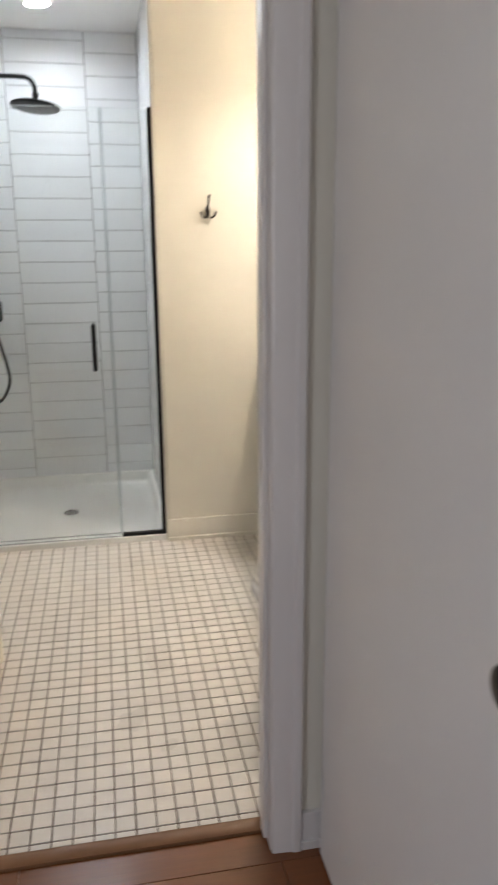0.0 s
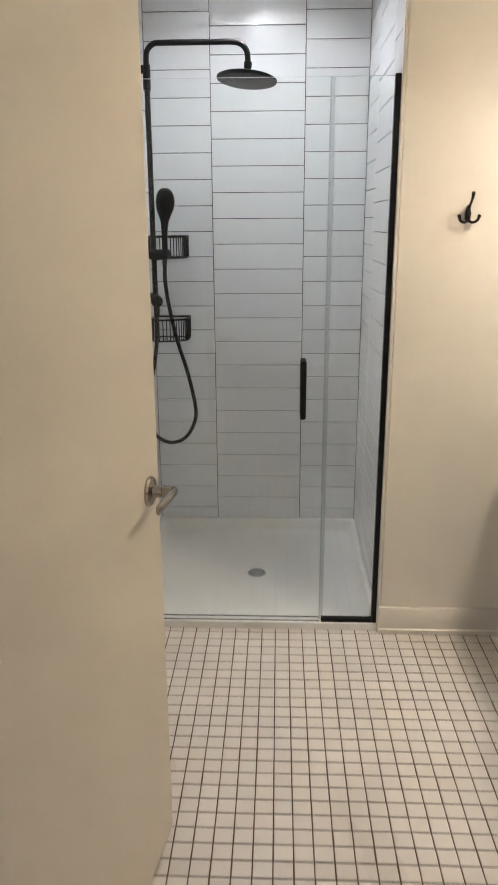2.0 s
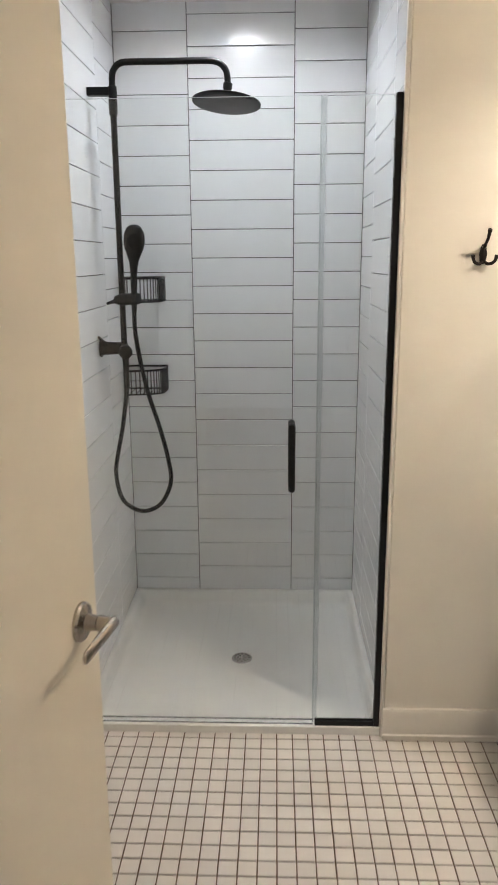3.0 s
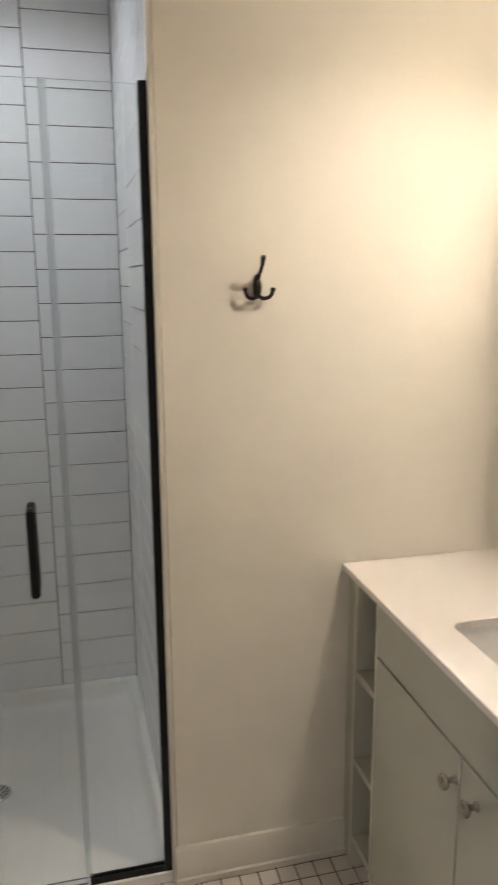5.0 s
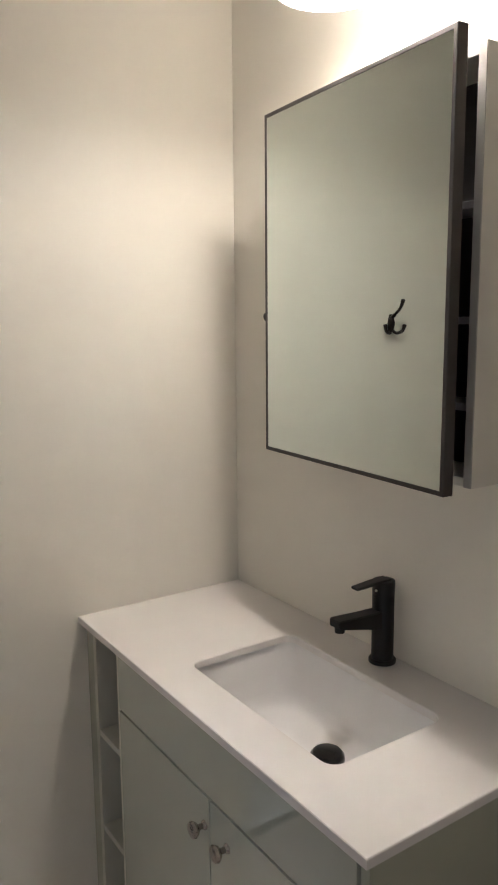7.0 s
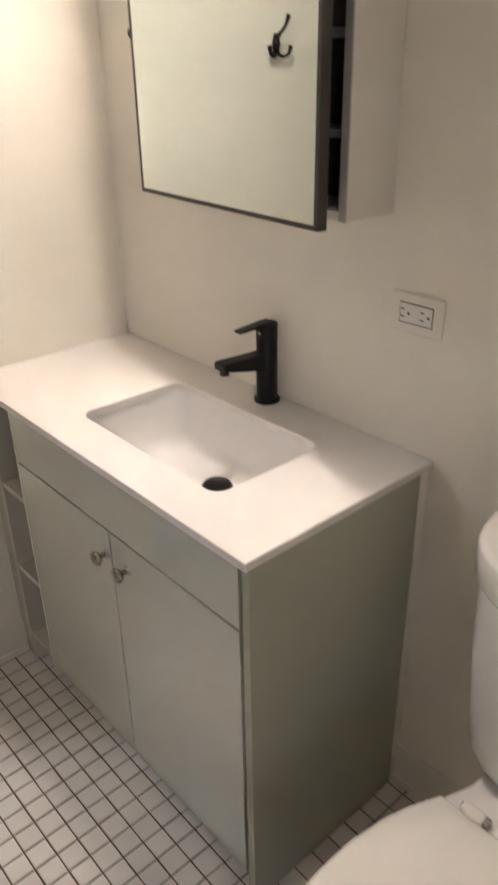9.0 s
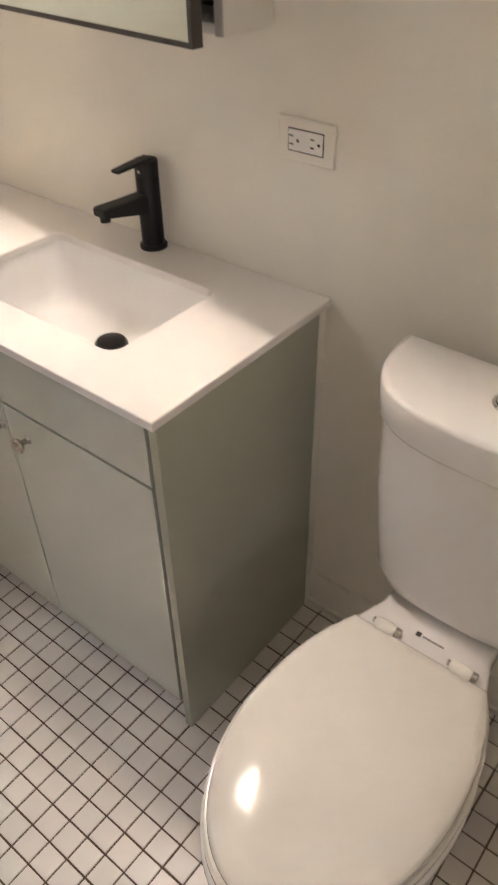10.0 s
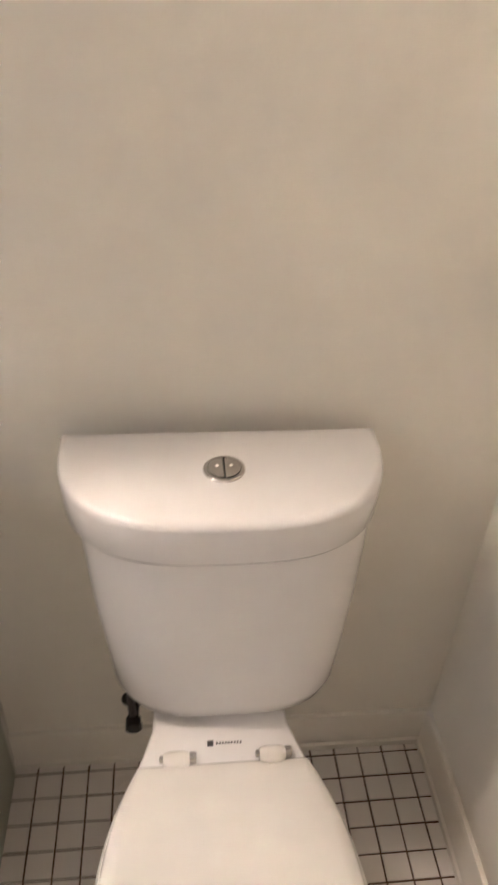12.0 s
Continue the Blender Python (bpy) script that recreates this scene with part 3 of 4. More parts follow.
sink = thing("undermount_sink", "white rectangular undermount basin with sloping floor", "sink")
grow = lambda g, r, z: rounded_rect(HOLE[0] - g, HOLE[1] + g, HOLE[2] - g, HOLE[3] + g, r, z)
bm = loft([grow(0.022, 0.03, CB - 0.0005), grow(0.005, 0.03, CB - 0.0005), grow(0.004, 0.032, CB - 0.010), grow(-0.003, 0.036, 0.770), grow(-0.009, 0.042, 0.730), grow(-0.020, 0.05, 0.709), grow(-0.038, 0.05, 0.700), grow(-0.07, 0.04, 0.697), grow(-0.105, 0.012, 0.695)], cap_start=False)
part("basin", bm, SINK_CERAMIC, sink, smooth=60)
stopper = part("drain_stopper", disc_stack((1.374, 2.949, 0.6995), (0, 0, 1), ((0, 0.034), (0.006, 0.034), (0.012, 0.033), (0.018, 0.028), (0.021, 0.016), (0.022, 0.004)), 32), BLACK_GLOSS, sink, "black pop-up drain stopper")

faucet = thing("faucet", "matte black single-lever basin faucet on the counter", "faucet")
FX, FY = 1.543, 2.977
part("base_ring", disc_stack((FX, FY, CT), (0, 0, 1), ((0, 0.028), (0.006, 0.028), (0.009, 0.025)), 28), BLACK, faucet)
part("body", disc_stack((FX, FY, CT + 0.008), (0, 0, 1), ((0, 0.0225), (0.135, 0.0225), (0.137, 0.0215)), 28), BLACK, faucet)
part("cap", disc_stack((FX, FY, CT + 0.1445), (0, 0, 1), ((0, 0.0225), (0.024, 0.0230), (0.029, 0.0225), (0.030, 0.020)), 28), BLACK, faucet)
spout = [[(x, FY + sy * w, z + sz * h) for sy, sz in ((-1, -1), (1, -1), (1, 1), (-1, 1))] for x, z, w, h in ((FX - 0.010, 0.940, 0.0150, 0.0200), (FX - 0.060, 0.947, 0.0155, 0.0145), (FX - 0.124, 0.9565, 0.0160, 0.0088), (FX - 0.130, 0.9565, 0.0150, 0.0070))]
bm = loft(spout)
bmesh.ops.bevel(bm, geom=bm.edges[:], offset=0.0015, segments=2, affect="EDGES")
part("spout", bm, BLACK, faucet)
part("aerator", disc_stack((FX - 0.116, FY, 0.937), (0, 0, 1), ((0, 0.010), (0.014, 0.010)), 18), BLACK, faucet)
lever = [[(x, FY + sy * w, z + sz * h) for sy, sz in ((-1, -1), (1, -1), (1, 1), (-1, 1))] for x, z, w, h in ((FX + 0.010, 1.0200, 0.013, 0.0035), (FX - 0.030, 1.0195, 0.0115, 0.0035), (FX - 0.079, 1.0175, 0.010, 0.0028))]
bm = loft(lever)
bmesh.ops.bevel(bm, geom=bm.edges[:], offset=0.001, segments=2, affect="EDGES")
part("lever", bm, BLACK, faucet)
part("indicator", disc_stack((FX - 0.0255, FY - 0.006, 1.004), (-1, -0.3, 0), ((0, 0.003), (0.001, 0.003)), 12), CHROME, faucet)

# ---- mirror cabinet ----
cabinet = thing("mirror_cabinet", "wall-hung medicine cabinet with dark-framed mirror door ajar", "medicine cabinet")
KX, KY0, KY1, KZ0, KZ1 = 1.461, 2.701, 3.222, 1.267, 1.942
part("side", box((KX, KY0, KZ0), (EAST - 0.001, KY0 + 0.016, KZ1), 0.001), CAB_SIDE, cabinet)
part("side", box((KX + 0.004, KY1 - 0.016, KZ0), (EAST - 0.001, KY1, KZ1), 0.001), CAB_SIDE, cabinet)
part("top", box((KX + 0.002, KY0 + 0.0165, KZ1 - 0.016), (EAST - 0.001, KY1 - 0.0165, KZ1 - 0.0005), 0.001), CAB_SIDE, cabinet)
part("bottom", box((KX + 0.002, KY0 + 0.0165, KZ0 + 0.0005), (EAST - 0.001, KY1 - 0.0165, KZ0 + 0.016), 0.001), CAB_SIDE, cabinet)
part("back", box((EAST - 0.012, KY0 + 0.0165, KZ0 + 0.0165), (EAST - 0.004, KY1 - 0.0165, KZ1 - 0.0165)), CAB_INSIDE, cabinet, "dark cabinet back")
for z in (1.395, 1.535, 1.715):
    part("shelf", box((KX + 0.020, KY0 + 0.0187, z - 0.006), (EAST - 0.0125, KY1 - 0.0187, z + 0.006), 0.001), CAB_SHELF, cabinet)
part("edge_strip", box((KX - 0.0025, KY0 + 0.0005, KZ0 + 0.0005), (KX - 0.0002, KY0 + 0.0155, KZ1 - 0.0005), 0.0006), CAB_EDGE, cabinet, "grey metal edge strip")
# Thin near-black sheets over the inner faces of the cream sides.
part("lining", box((KX + 0.002, KY0 + 0.0165, KZ0 + 0.0165), (EAST - 0.0125, KY0 + 0.0185, KZ1 - 0.0165)), CAB_INSIDE, cabinet, "thin near-black sheet on the inner side")
part("lining", box((KX + 0.002, KY1 - 0.0185, KZ0 + 0.0165), (EAST - 0.0125, KY1 - 0.0165, KZ1 - 0.0165)), CAB_INSIDE, cabinet, "thin near-black sheet on the inner side")
W_, H0, H1 = 0.5405, 1.2625, 1.9535
def door_ring(x, inset):
    return [(x, y, z) for y, z in ((inset, H0 + inset), (W_ - inset, H0 + inset), (W_ - inset, H1 - inset), (inset, H1 - inset))]


mirror_door = part("mirror_door", loft([door_ring(0.0205, 0.004), door_ring(0.021, 0.001), door_ring(0.0205, 0.0), door_ring(0.001, 0.0), door_ring(0.0, 0.001), door_ring(0.0, 0.0075), door_ring(0.0030, 0.0080)]), GUNMETAL, cabinet, "dark metal door frame", smooth=0)
part("mirror_glass", box((0.0008, 0.0082, H0 + 0.0082), (0.0028, W_ - 0.0082, H1 - 0.0082)), MIRROR, mirror_door, "silvered mirror glass")
mirror_door.matrix_world = pose(1.395, 2.703, 0, 0, 0, -4.85)
part("door_pull", disc_stack((1.449, 3.240, 1.548), (-0.3, 1, 0), ((-0.022, 0.005), (-0.006, 0.005), (0.0, 0.009), (0.008, 0.009), (0.010, 0.005)), 14), GUNMETAL, cabinet, "small dark metal pull")

# ---- vanity light ----
sconce = thing("vanity_light", "wall light with glowing white drum shade above the mirror", "wall light")
LX, LY, LZ = 1.377, 2.958, 2.080
part("shade", disc_stack((LX, LY, LZ), (0, 0, 1), ((0.0835, 0.0925), (0.0, 0.0925), (0.0, 0.096), (0.125, 0.096), (0.130, 0.092)), 48), SHADE_GLASS, sconce, "glowing white drum shade", smooth=30)
part("inner_reflector", disc_stack((LX, LY, LZ + 0.0840), (0, 0, 1), ((0, 0.0922), (0.002, 0.0922)), 40), SHADE_GLASS, sconce)
part("bulb", disc_stack((LX, LY, LZ + 0.027), (0, 0, 1), [(0.015 * math.sin(q), 0.040 * math.cos(q) + 0.0005) for q in np.linspace(-math.pi / 2, math.pi / 2, 11)], 28), VANITY_LAMP, sconce, "bright round bulb inside the shade")
part("lamp_holder", disc_stack((LX, LY, LZ + 0.0430), (0, 0, 1), ((0, 0.012), (0.004, 0.017), (0.041, 0.020)), 20), CEILING, sconce, "white lamp holder inside the shade")
part("arm", sweep([(LX, LY, LZ + 0.131), (LX, LY, LZ + 0.155), (LX + 0.02, LY, LZ + 0.165), (EAST - 0.012, LY, LZ + 0.165)], 0.007, 10), NICKEL, sconce)
part("backplate", disc_stack((EAST - 0.001, LY, LZ + 0.165), (-1, 0, 0), ((0, 0.055), (0.008, 0.055), (0.014, 0.045)), 30), NICKEL, sconce)

# ---- robe hook ----
hook = thing("robe_hook", "dark bronze three-prong robe hook screwed to the wall", "robe hook")
HX, HZ = 0.896, 1.532
part("base", sweep([(HX, HOOK - 0.005, HZ + 0.025), (HX, HOOK - 0.008, HZ + 0.014), (HX, HOOK - 0.009, HZ), (HX, HOOK - 0.007, HZ - 0.018), (HX, HOOK - 0.004, HZ - 0.026)], [0.004, 0.0085, 0.011, 0.009, 0.005], 14), BRONZE, hook)
part("upper_prong", sweep(smooth_points([(HX, HOOK - 0.008, HZ + 0.014), (HX, HOOK - 0.028, HZ + 0.026), (HX, HOOK - 0.050, HZ + 0.041), (HX, HOOK - 0.064, HZ + 0.064)], 5), [0.0055] * 5 + [0.0042] * 7 + [0.005] * 2 + [0.0062, 0.0055], 10), BRONZE, hook)
for s in (-1, 1):
    part("lower_prong", sweep(smooth_points([(HX, HOOK - 0.011, HZ - 0.018), (HX + s * 0.012, HOOK - 0.019, HZ - 0.027), (HX + s * 0.027, HOOK - 0.025, HZ - 0.021), (HX + s * 0.033, HOOK - 0.028, HZ - 0.003)], 5), [0.0045] * 13 + [0.005, 0.0060, 0.0052], 10), BRONZE, hook)

# ---- wall outlet ----
outlet = thing("wall_outlet", "white double outlet in a cream wall plate", "outlet")
OY, OZ = 2.632, 1.107
part("wall_plate", box((EAST - 0.0065, OY - 0.0555, OZ - 0.0355), (EAST - 0.0005, OY + 0.0555, OZ + 0.0355), 0.0030, 3), WALL, outlet)
part("gap", box((EAST - 0.0068, OY - 0.0350, OZ - 0.0183), (EAST - 0.0060, OY + 0.0350, OZ + 0.0183)), DARK_SLOT, outlet)
face = part("socket_face", box((EAST - 0.0085, OY - 0.0332, OZ - 0.0165), (EAST - 0.0062, OY + 0.0332, OZ + 0.0165), 0.0008), PLATE, outlet)
for cy in (OY - 0.0205, OY + 0.0205):
    for dz in (-0.0065, 0.0065):
        part("slot", box((EAST - 0.0089, cy + 0.003, OZ + dz - 0.0011), (EAST - 0.0080, cy + 0.0105, OZ + dz + 0.0011)), DARK_SLOT, face)
    part("ground_hole", disc_stack((EAST - 0.0080, cy - 0.006, OZ), (-1, 0, 0), ((0, 0.0026), (0.0009, 0.0026)), 12), DARK_SLOT, face)
for dz in (-0.006, 0.006):
    part("test_button", box((EAST - 0.0092, OY - 0.004, OZ + dz - 0.0045), (EAST - 0.0080, OY + 0.004, OZ + dz + 0.0045), 0.0004), PLATE, face)
for s in (-1, 1):
    part("screw", box((EAST - 0.0072, OY + s * 0.0485 - 0.0006, OZ - 0.003), (EAST - 0.0062, OY + s * 0.0485 + 0.0006, OZ + 0.003)), PLATE, outlet)

# ---- toilet ----
toilet = thing("toilet", "white two-piece toilet with closed lid and dual-flush button", "toilet")
TY = 2.182


def egg(front, wide, half, back, z, back_len=0.297, n=44):
    """Outline of the bowl: round in front, flatter behind, cut straight at back."""
    ring = []
    limit = math.asin(min(1.0, (back - wide) / back_len))
    for k in range(n):
        q = math.pi * k / (n - 1)
        if q < math.pi / 2:
            s = limit * (1 - q / (math.pi / 2))
            ring.append(Vector((wide + back_len * math.sin(s), TY + half * math.cos(s), z)))
        else:
            q2 = q - math.pi / 2
            ring.append(Vector((wide - (wide - front) * math.sin(q2), TY + half * math.cos(q2), z)))
    mirrored = [Vector((p.x, 2 * TY - p.y, p.z)) for p in reversed(ring[:-1])]
    return [p for p in ring] + mirrored


def egg_full(front, wide, half, back, z, n=30):
    """Closed egg outline, two half ellipses."""
    ring = []
    for k in range(2 * n):
        q = math.pi * k / n
        length = (back - wide) if math.cos(q) > 0 else (wide - front)
        ring.append(Vector((wide + length * math.cos(q), TY + half * math.sin(q), z)))
    return ring


bowl = [egg_full(0.985, 1.12, 0.105, 1.40, 0.0), egg_full(0.980, 1.12, 0.108, 1.405, 0.012), egg_full(0.990, 1.12, 0.100, 1.40, 0.06), egg_full(0.985, 1.12, 0.104, 1.40, 0.14),
        egg_full(0.930, 1.11, 0.128, 1.40, 0.23), egg_full(0.876, 1.10, 0.155, 1.39, 0.30), egg_full(0.831, 1.09, 0.176, 1.38, 0.345), egg_full(0.815, 1.09, 0.182, 1.37, 0.375),
        egg_full(0.815, 1.09, 0.182, 1.36, 0.396), egg_full(0.820, 1.09, 0.178, 1.355, 0.403), egg_full(0.90, 1.10, 0.13, 1.32, 0.404)]
part("bowl", loft(bowl), CERAMIC, toilet, smooth=60)
deck = []
for z, g in ((0.30, -0.02), (0.38, 0.0), (0.432, 0.0), (0.437, -0.006)):
    deck.append([Vector((x, TY + s * w, z)) for x, w, s in ((1.235, 0.150 + g, 1), (1.30, 0.122 + g, 1), (1.36, 0.102 + g, 1), (1.45, 0.100 + g, 1), (1.50, 0.098 + g, 1), (1.50, 0.098 + g, -1), (1.45, 0.100 + g, -1), (1.36, 0.102 + g, -1), (1.30, 0.122 + g, -1), (1.235, 0.150 + g, -1))])
part("deck", loft(deck), CERAMIC, toilet, smooth=50)
seat = [egg(0.824, 1.09, 0.176, 1.300, 0.405), egg(0.820, 1.09, 0.179, 1.304, 0.411), egg(0.820, 1.09, 0.179, 1.304, 0.420), egg(0.825, 1.09, 0.175, 1.300, 0.4245)]
part("seat", loft(seat), SEAT_PLASTIC, toilet, "cream-white plastic seat", smooth=40)
lid = [egg(0.833, 1.09, 0.169, 1.296, 0.4262), egg(0.829, 1.09, 0.172, 1.300, 0.431), egg(0.830, 1.09, 0.171, 1.299, 0.439), egg(0.837, 1.09, 0.166, 1.293, 0.4445), egg(0.862, 1.09, 0.148, 1.272, 0.4485), egg(0.930, 1.09, 0.10, 1.21, 0.4510), egg(1.05, 1.09, 0.03, 1.12, 0.4518)]
part("seat_lid", loft(lid), SEAT_PLASTIC, toilet, "closed cream-white plastic lid", smooth=60)
for cy in (TY - 0.072, TY + 0.067):
    spool = [[(1.304 + a * math.cos(q), cy + d, 0.4445 + 0.0085 * math.sin(q)) for q in np.linspace(0, 2 * math.pi, 18, endpoint=False)]
             for d, a in ((-0.019, 0.008), (-0.0175, 0.0105), (-0.010, 0.0130), (0.010, 0.0130), (0.0175, 0.0105), (0.019, 0.008))]
    hinge = part("hinge", loft(spool), SEAT_PLASTIC, toilet, "white plastic seat hinge", smooth=50)
    part("hinge_cap", disc_stack((1.306, cy - 0.0187, 0.4445), (0, -1, 0), ((0, 0.0085), (0.008, 0.0085), (0.010, 0.0065)), 16), CHROME, hinge, "grey hinge pin cap")
    part("hinge_cap", disc_stack((1.306, cy + 0.0187, 0.4445), (0, 1, 0), ((0, 0.0055), (0.005, 0.0055), (0.006, 0.004)), 16), CHROME, hinge, "grey hinge pin cap")


def tank_ring(half, front, back, z, n=2.7, count=26, off=-0.004):
    ring = []
    for k in range(count + 1):
        q = math.pi * k / count
        c, s = math.cos(q), math.sin(q)
        ring.append(Vector((back - (back - front) * abs(s) ** (2 / n), TY + off + half * math.copysign(abs(c) ** (2 / n), c), z)))
    return ring


tank = [tank_ring(0.112, 1.385, 1.50, 0.437, 3, off=-0.010), tank_ring(0.140, 1.370, 1.515, 0.446, 3.4, off=-0.012), tank_ring(0.166, 1.361, 1.525, 0.461, 3.6, off=-0.013), tank_ring(0.178, 1.357, 1.530, 0.486, 3.6, off=-0.012), tank_ring(0.184, 1.354, 1.533, 0.56, 3.6, off=-0.011), tank_ring(0.192, 1.352, 1.533, 0.66, 3.6, off=-0.009), tank_ring(0.199, 1.358, 1.533, 0.806, 3.6, off=-0.007)]
part("tank", loft(tank), CERAMIC, toilet, smooth=60)
tank_top = [tank_ring(0.200, 1.358, 1.536, 0.7885, 2.9), tank_ring(0.209, 1.351, 1.538, 0.791, 2.9), tank_ring(0.213, 1.348, 1.538, 0.797, 2.9), tank_ring(0.215, 1.346, 1.538, 0.850, 2.9), tank_ring(0.212, 1.349, 1.536, 0.857, 2.9), tank_ring(0.203, 1.358, 1.531, 0.8605, 2.9), tank_ring(0.12, 1.40, 1.50, 0.8625, 2.9)]
part("tank_lid", loft(tank_top), CERAMIC, toilet, smooth=60)
BX = 1.448
button = part("flush_button", disc_stack((BX, TY - 0.003, 0.861), (0, 0, 1), ((0, 0.0265), (0.003, 0.0265), (0.0045, 0.0245), (0.0045, 0.0215), (0.002, 0.0210)), 36), CHROME, toilet, "chrome dual-flush button ring")
part("button_gap", disc_stack((BX, TY - 0.003, 0.8625), (0, 0, 1), ((0, 0.0212), (0.0012, 0.0212)), 30), DARK_SLOT, button)
for s in (-1, 1):
    half = [[Vector((BX + r * math.cos(q), TY - 0.003 + s * (0.0012 + r * math.sin(q)), z)) for q in np.linspace(0, math.pi, 16)] for r, z in ((0.0195, 0.8625), (0.0195, 0.8665), (0.0175, 0.8675))]
    piece = part("button_half", loft(half), CHROME, button)
    part("symbol", disc_stack((BX + 0.002, TY - 0.003 + s * 0.009, 0.8670), (0, 0, 1), ((0, 0.0022), (0.0008, 0.0022)), 10), PLATE, piece)
part("maker_mark", boxes(((1.3260, TY + 0.0125, 0.4369), (1.3355, TY + 0.0215, 0.4376))), PRINT, toilet, "small dark printed square mark")
part("maker_bar", boxes(*[((1.3285, TY + 0.0085 - 0.0044 * k - 0.0026, 0.4369), (1.3322, TY + 0.0085 - 0.0044 * k, 0.4376)) for k in range(9)]), PRINT, toilet, "small dark printed lettering")

supply = thing("water_supply", "dark braided water hose and valve behind the toilet", "water valve")
part("valve_body", disc_stack((EAST - 0.018, 2.330, 0.20), (-1, 0, 0), ((-0.016, 0.024), (-0.012, 0.024), (-0.010, 0.010), (0.025, 0.010), (0.028, 0.014), (0.050, 0.014)), 18), BRONZE, supply, "dark bronze shut-off valve")
part("valve_handle", box((EAST - 0.052, 2.315, 0.165), (EAST - 0.044, 2.345, 0.190), 0.004), BRONZE, supply)
part("braided_hose", sweep(smooth_points([(EAST - 0.045, 2.330, 0.205), (EAST - 0.045, 2.332, 0.26), (EAST - 0.050, 2.328, 0.34), (EAST - 0.065, 2.312, 0.41), (EAST - 0.07, 2.300, 0.450), (EAST - 0.07, 2.296, 0.480)], 6), 0.0075, 12), HOSE_METAL, supply, "dark braided metal hose")
part("coupling_nut", disc_stack((EAST - 0.07, 2.298, 0.440), (0, 0, 1), ((0, 0.014), (0.03, 0.015)), 8), HOSE_METAL, supply)


# ---- pieces: tiles and planks ----
def tile_mesh(name, w, h, depth, edge, mat):
    """A tile lying in x and y, its worn edge rounded off, its back at z = 0."""
    bm = bmesh.new()
    rings = []
    for g, z in ((0, 0), (0, depth - edge), (edge, depth)):
        rings.append([(sx * (w / 2 - g), sy * (h / 2 - g), z) for sx, sy in ((-1, -1), (1, -1), (1, 1), (-1, 1))])
    loft(rings, cap_start=False, bm=bm)
    bmesh.ops.recalc_face_normals(bm, faces=bm.faces)
    me = bpy.data.meshes.new(name)
    bm.to_mesh(me)
    bm.free()
    me.materials.append(mat)
    return me


def lay(name, me, parent, m):
    ob = new(name, me)
    ob.parent = parent
    ob.matrix_world = m
    return ob


# Shower wall tiles: courses of one pitch, every second column half a course lower
COURSE, JOINT = 0.1112, 0.0029
WALL_HI, WALL_LO = CEIL, 0.0815


def tiled_wall(name, base_lo, base_hi, origin, along, out, columns, label):
    wall = structure(name, box(base_lo, base_hi), WALL_GROUT, label, "wall")
    along, out = Vector(along), Vector(out)
    turn = Matrix((along, Vector((0, 0, 1)), out)).transposed()
    meshes = {}
    for a, b, shift in columns:
        z = WALL_LO - shift
        while z < WALL_HI - 0.01:
            lo, hi = max(z, WALL_LO), min(z + COURSE, WALL_HI)
            if hi - lo > 0.012:
                w, h = b - a - JOINT, hi - lo - JOINT
                key = (round(w, 4), round(h, 4))
                if key not in meshes:
                    meshes[key] = tile_mesh("tile", w, h, 0.0075, 0.0011, WALL_TILE)
                centre = Vector(origin) + along * ((a + b) / 2) + Vector((0, 0, (lo + hi) / 2))
                wobble = Euler((random.gauss(0, 0.0012), random.gauss(0, 0.0012), 0)).to_matrix()
                lay("tile", meshes[key], wall, Matrix.Translation(centre) @ (turn @ wobble).to_4x4())
            z += COURSE
    return wall


T = 0.0075
HALF = COURSE / 2
tiled_wall("shower_wall_north", (SH_W - 0.1, SH_N + T, -0.05), (SH_E + 0.1, SH_N + 0.1, CEIL + 0.05), (0, SH_N + T, 0), (1, 0, 0), (0, -1, 0),
           ((SH_W, -0.014, HALF), (-0.014, 0.395, 0.0), (0.395, SH_E, HALF)), "white horizontal shower tiles with thin dark grout")
tiled_wall("shower_wall_west", (SH_W - 0.1, HOOK + 0.032, -0.05), (SH_W - T, SH_N + T, CEIL + 0.05), (SH_W - T, 0, 0), (0, 1, 0), (1, 0, 0),
           ((HOOK + 0.034, 3.77, 0.0), (3.77, 4.18, HALF), (4.18, SH_N, 0.0)), "white horizontal shower tiles with thin dark grout")
tiled_wall("shower_wall_east", (SH_E + T, HOOK + 0.102, -0.05), (SH_E + 0.1, SH_N + T, CEIL + 0.05), (SH_E + T, 0, 0), (0, -1, 0), (-1, 0, 0),
           ((-SH_N, -4.18, 0.0), (-4.18, -3.77, HALF), (-3.77, -(HOOK + 0.020), 0.0)), "white horizontal shower tiles with thin dark grout")

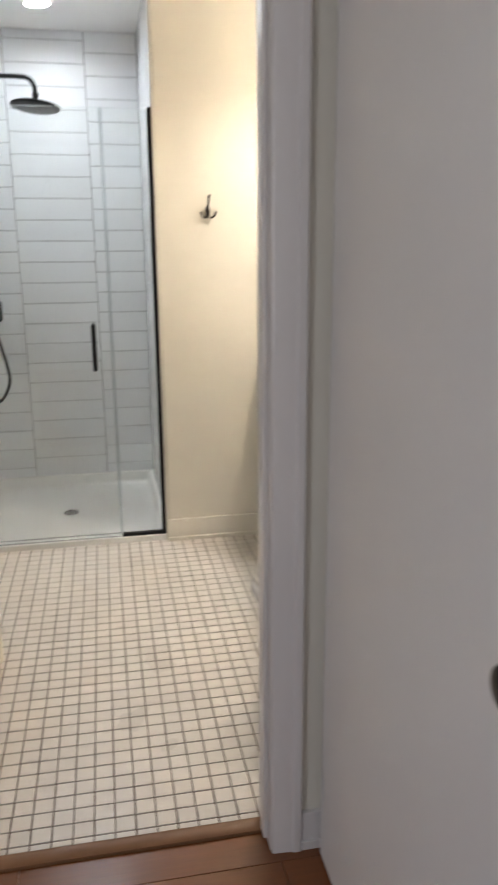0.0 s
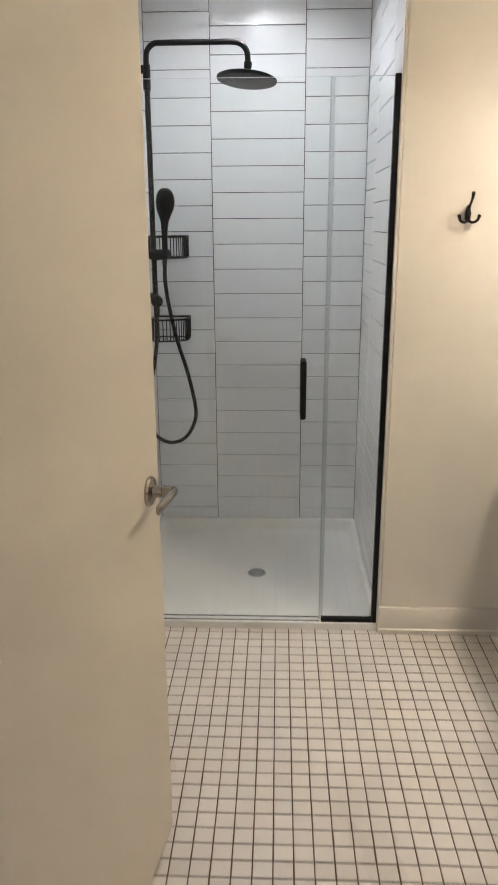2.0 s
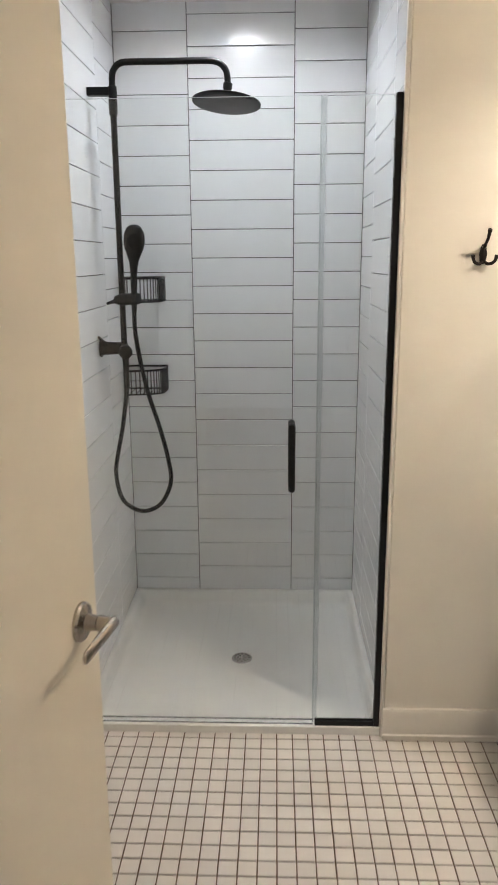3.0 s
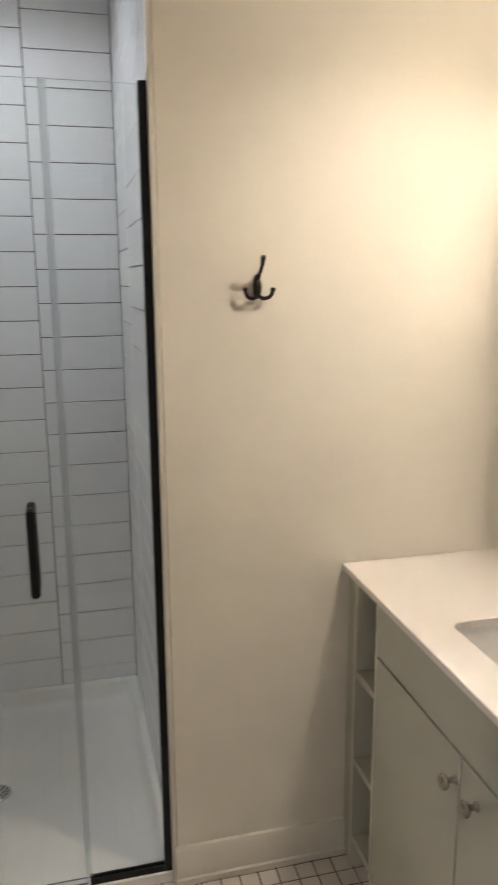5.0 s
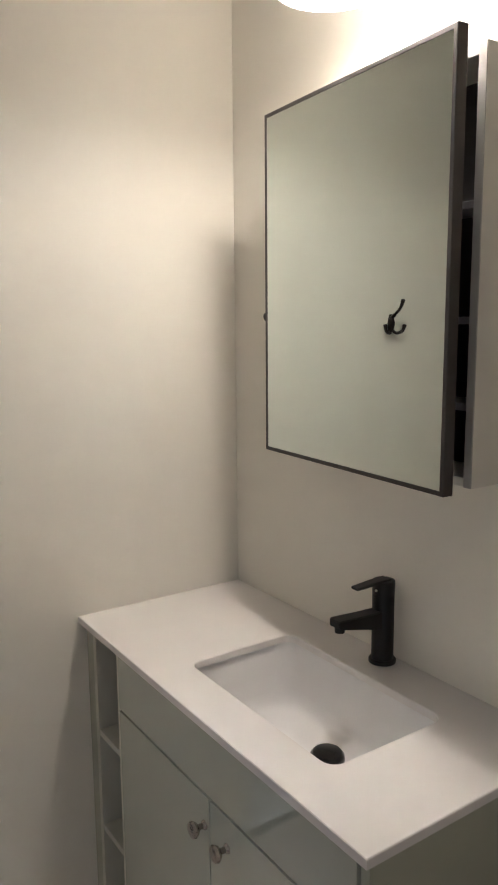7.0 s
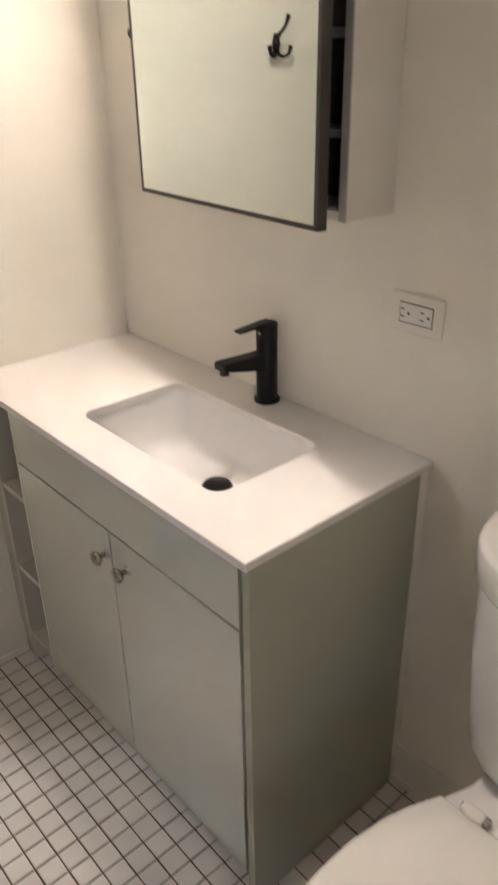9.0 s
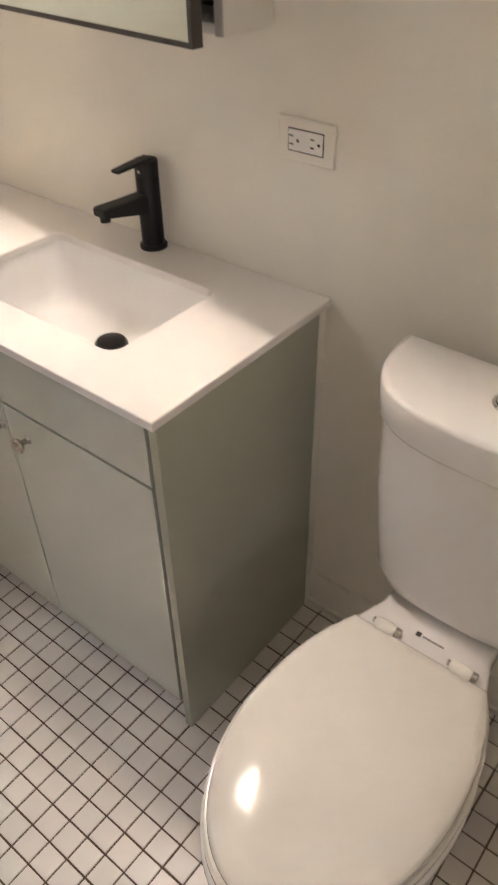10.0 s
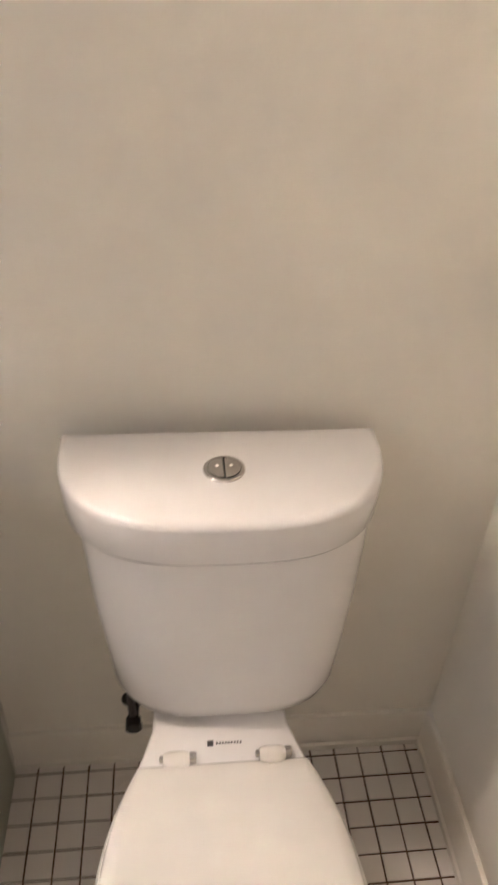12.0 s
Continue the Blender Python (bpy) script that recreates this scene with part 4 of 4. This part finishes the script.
# Hall planks run along the doorway
PLANK = 0.096
plank_meshes = {}
for r in range(16):
    y_hi = 1.662 - r * PLANK
    x = -1.5 - random.random() * 0.9
    while x < 0.905:
        length = 0.6 + 0.5 * random.random()
        if r == 0 and x < 0.16 < x + length + 0.4:
            length = 0.16 - x if x < 0.15 else length
        a, b = max(x, -1.5), min(x + length, 0.905)
        if b - a > 0.03:
            key = (round(b - a, 3),)
            me = plank_meshes.setdefault(key, tile_mesh("plank", b - a - 0.0012, PLANK - 0.0012, 0.0085, 0.0012, OAK))
            lay("plank", me, bpy.data.objects["hall_floor_base"], Matrix.Translation(((a + b) / 2, y_hi - PLANK / 2, HALL_Z - 0.0082)))
        x += length

# Floor tiles: those on the walked stretch are pieces, the rest one sheet
PITCH, GAP = 0.0508, 0.0037
X0, Y0 = 0.330, 1.923
tile = tile_mesh("tile", PITCH - GAP, PITCH - GAP, 0.0026, 0.0009, FLOOR_TILE)
bm = bmesh.new()
side = (PITCH - GAP) / 2
for i in range(-14, 26):
    for j in range(-6, 34):
        a, b = X0 + i * PITCH, Y0 + j * PITCH
        lo_x, hi_x, lo_y, hi_y = max(a + GAP / 2, WEST + 0.001), min(a + PITCH - GAP / 2, EAST - 0.001), max(b + GAP / 2, 1.7005), min(b + PITCH - GAP / 2, 3.597)
        if hi_x - lo_x < 0.006 or hi_y - lo_y < 0.006:
            continue
        cx, cy = (lo_x + hi_x) / 2, (lo_y + hi_y) / 2
        whole = hi_x - lo_x > 2 * side - 0.0005 and hi_y - lo_y > 2 * side - 0.0005
        dx, dy, dz = random.gauss(0, 0.00025), random.gauss(0, 0.00025), random.gauss(0, 0.00006)
        if whole and 0 <= i < 13 and 1.70 < cy < 2.88:
            lay("tile", tile, floor, pose(cx + dx, cy + dy, -0.0024 + dz, random.gauss(0, 0.10), random.gauss(0, 0.10), random.gauss(0, 0.25)))
        else:
            w, h = (hi_x - lo_x) / 2, (hi_y - lo_y) / 2
            rings = [[(cx + dx + sx * (w - g), cy + dy + sy * (h - g), z + dz) for sx, sy in ((-1, -1), (1, -1), (1, 1), (-1, 1))] for g, z in ((0, -0.0024), (0, -0.0007), (0.0009, 0.0002))]
            loft(rings, cap_start=False, bm=bm)
me = bpy.data.meshes.new("tile_field")
bm.normal_update()
bm.to_mesh(me)
bm.free()
me.materials.append(FLOOR_TILE)
field = new("tile_field", me)
field.parent = floor
tagged(field, "small square white floor tiles", kind="stuff")
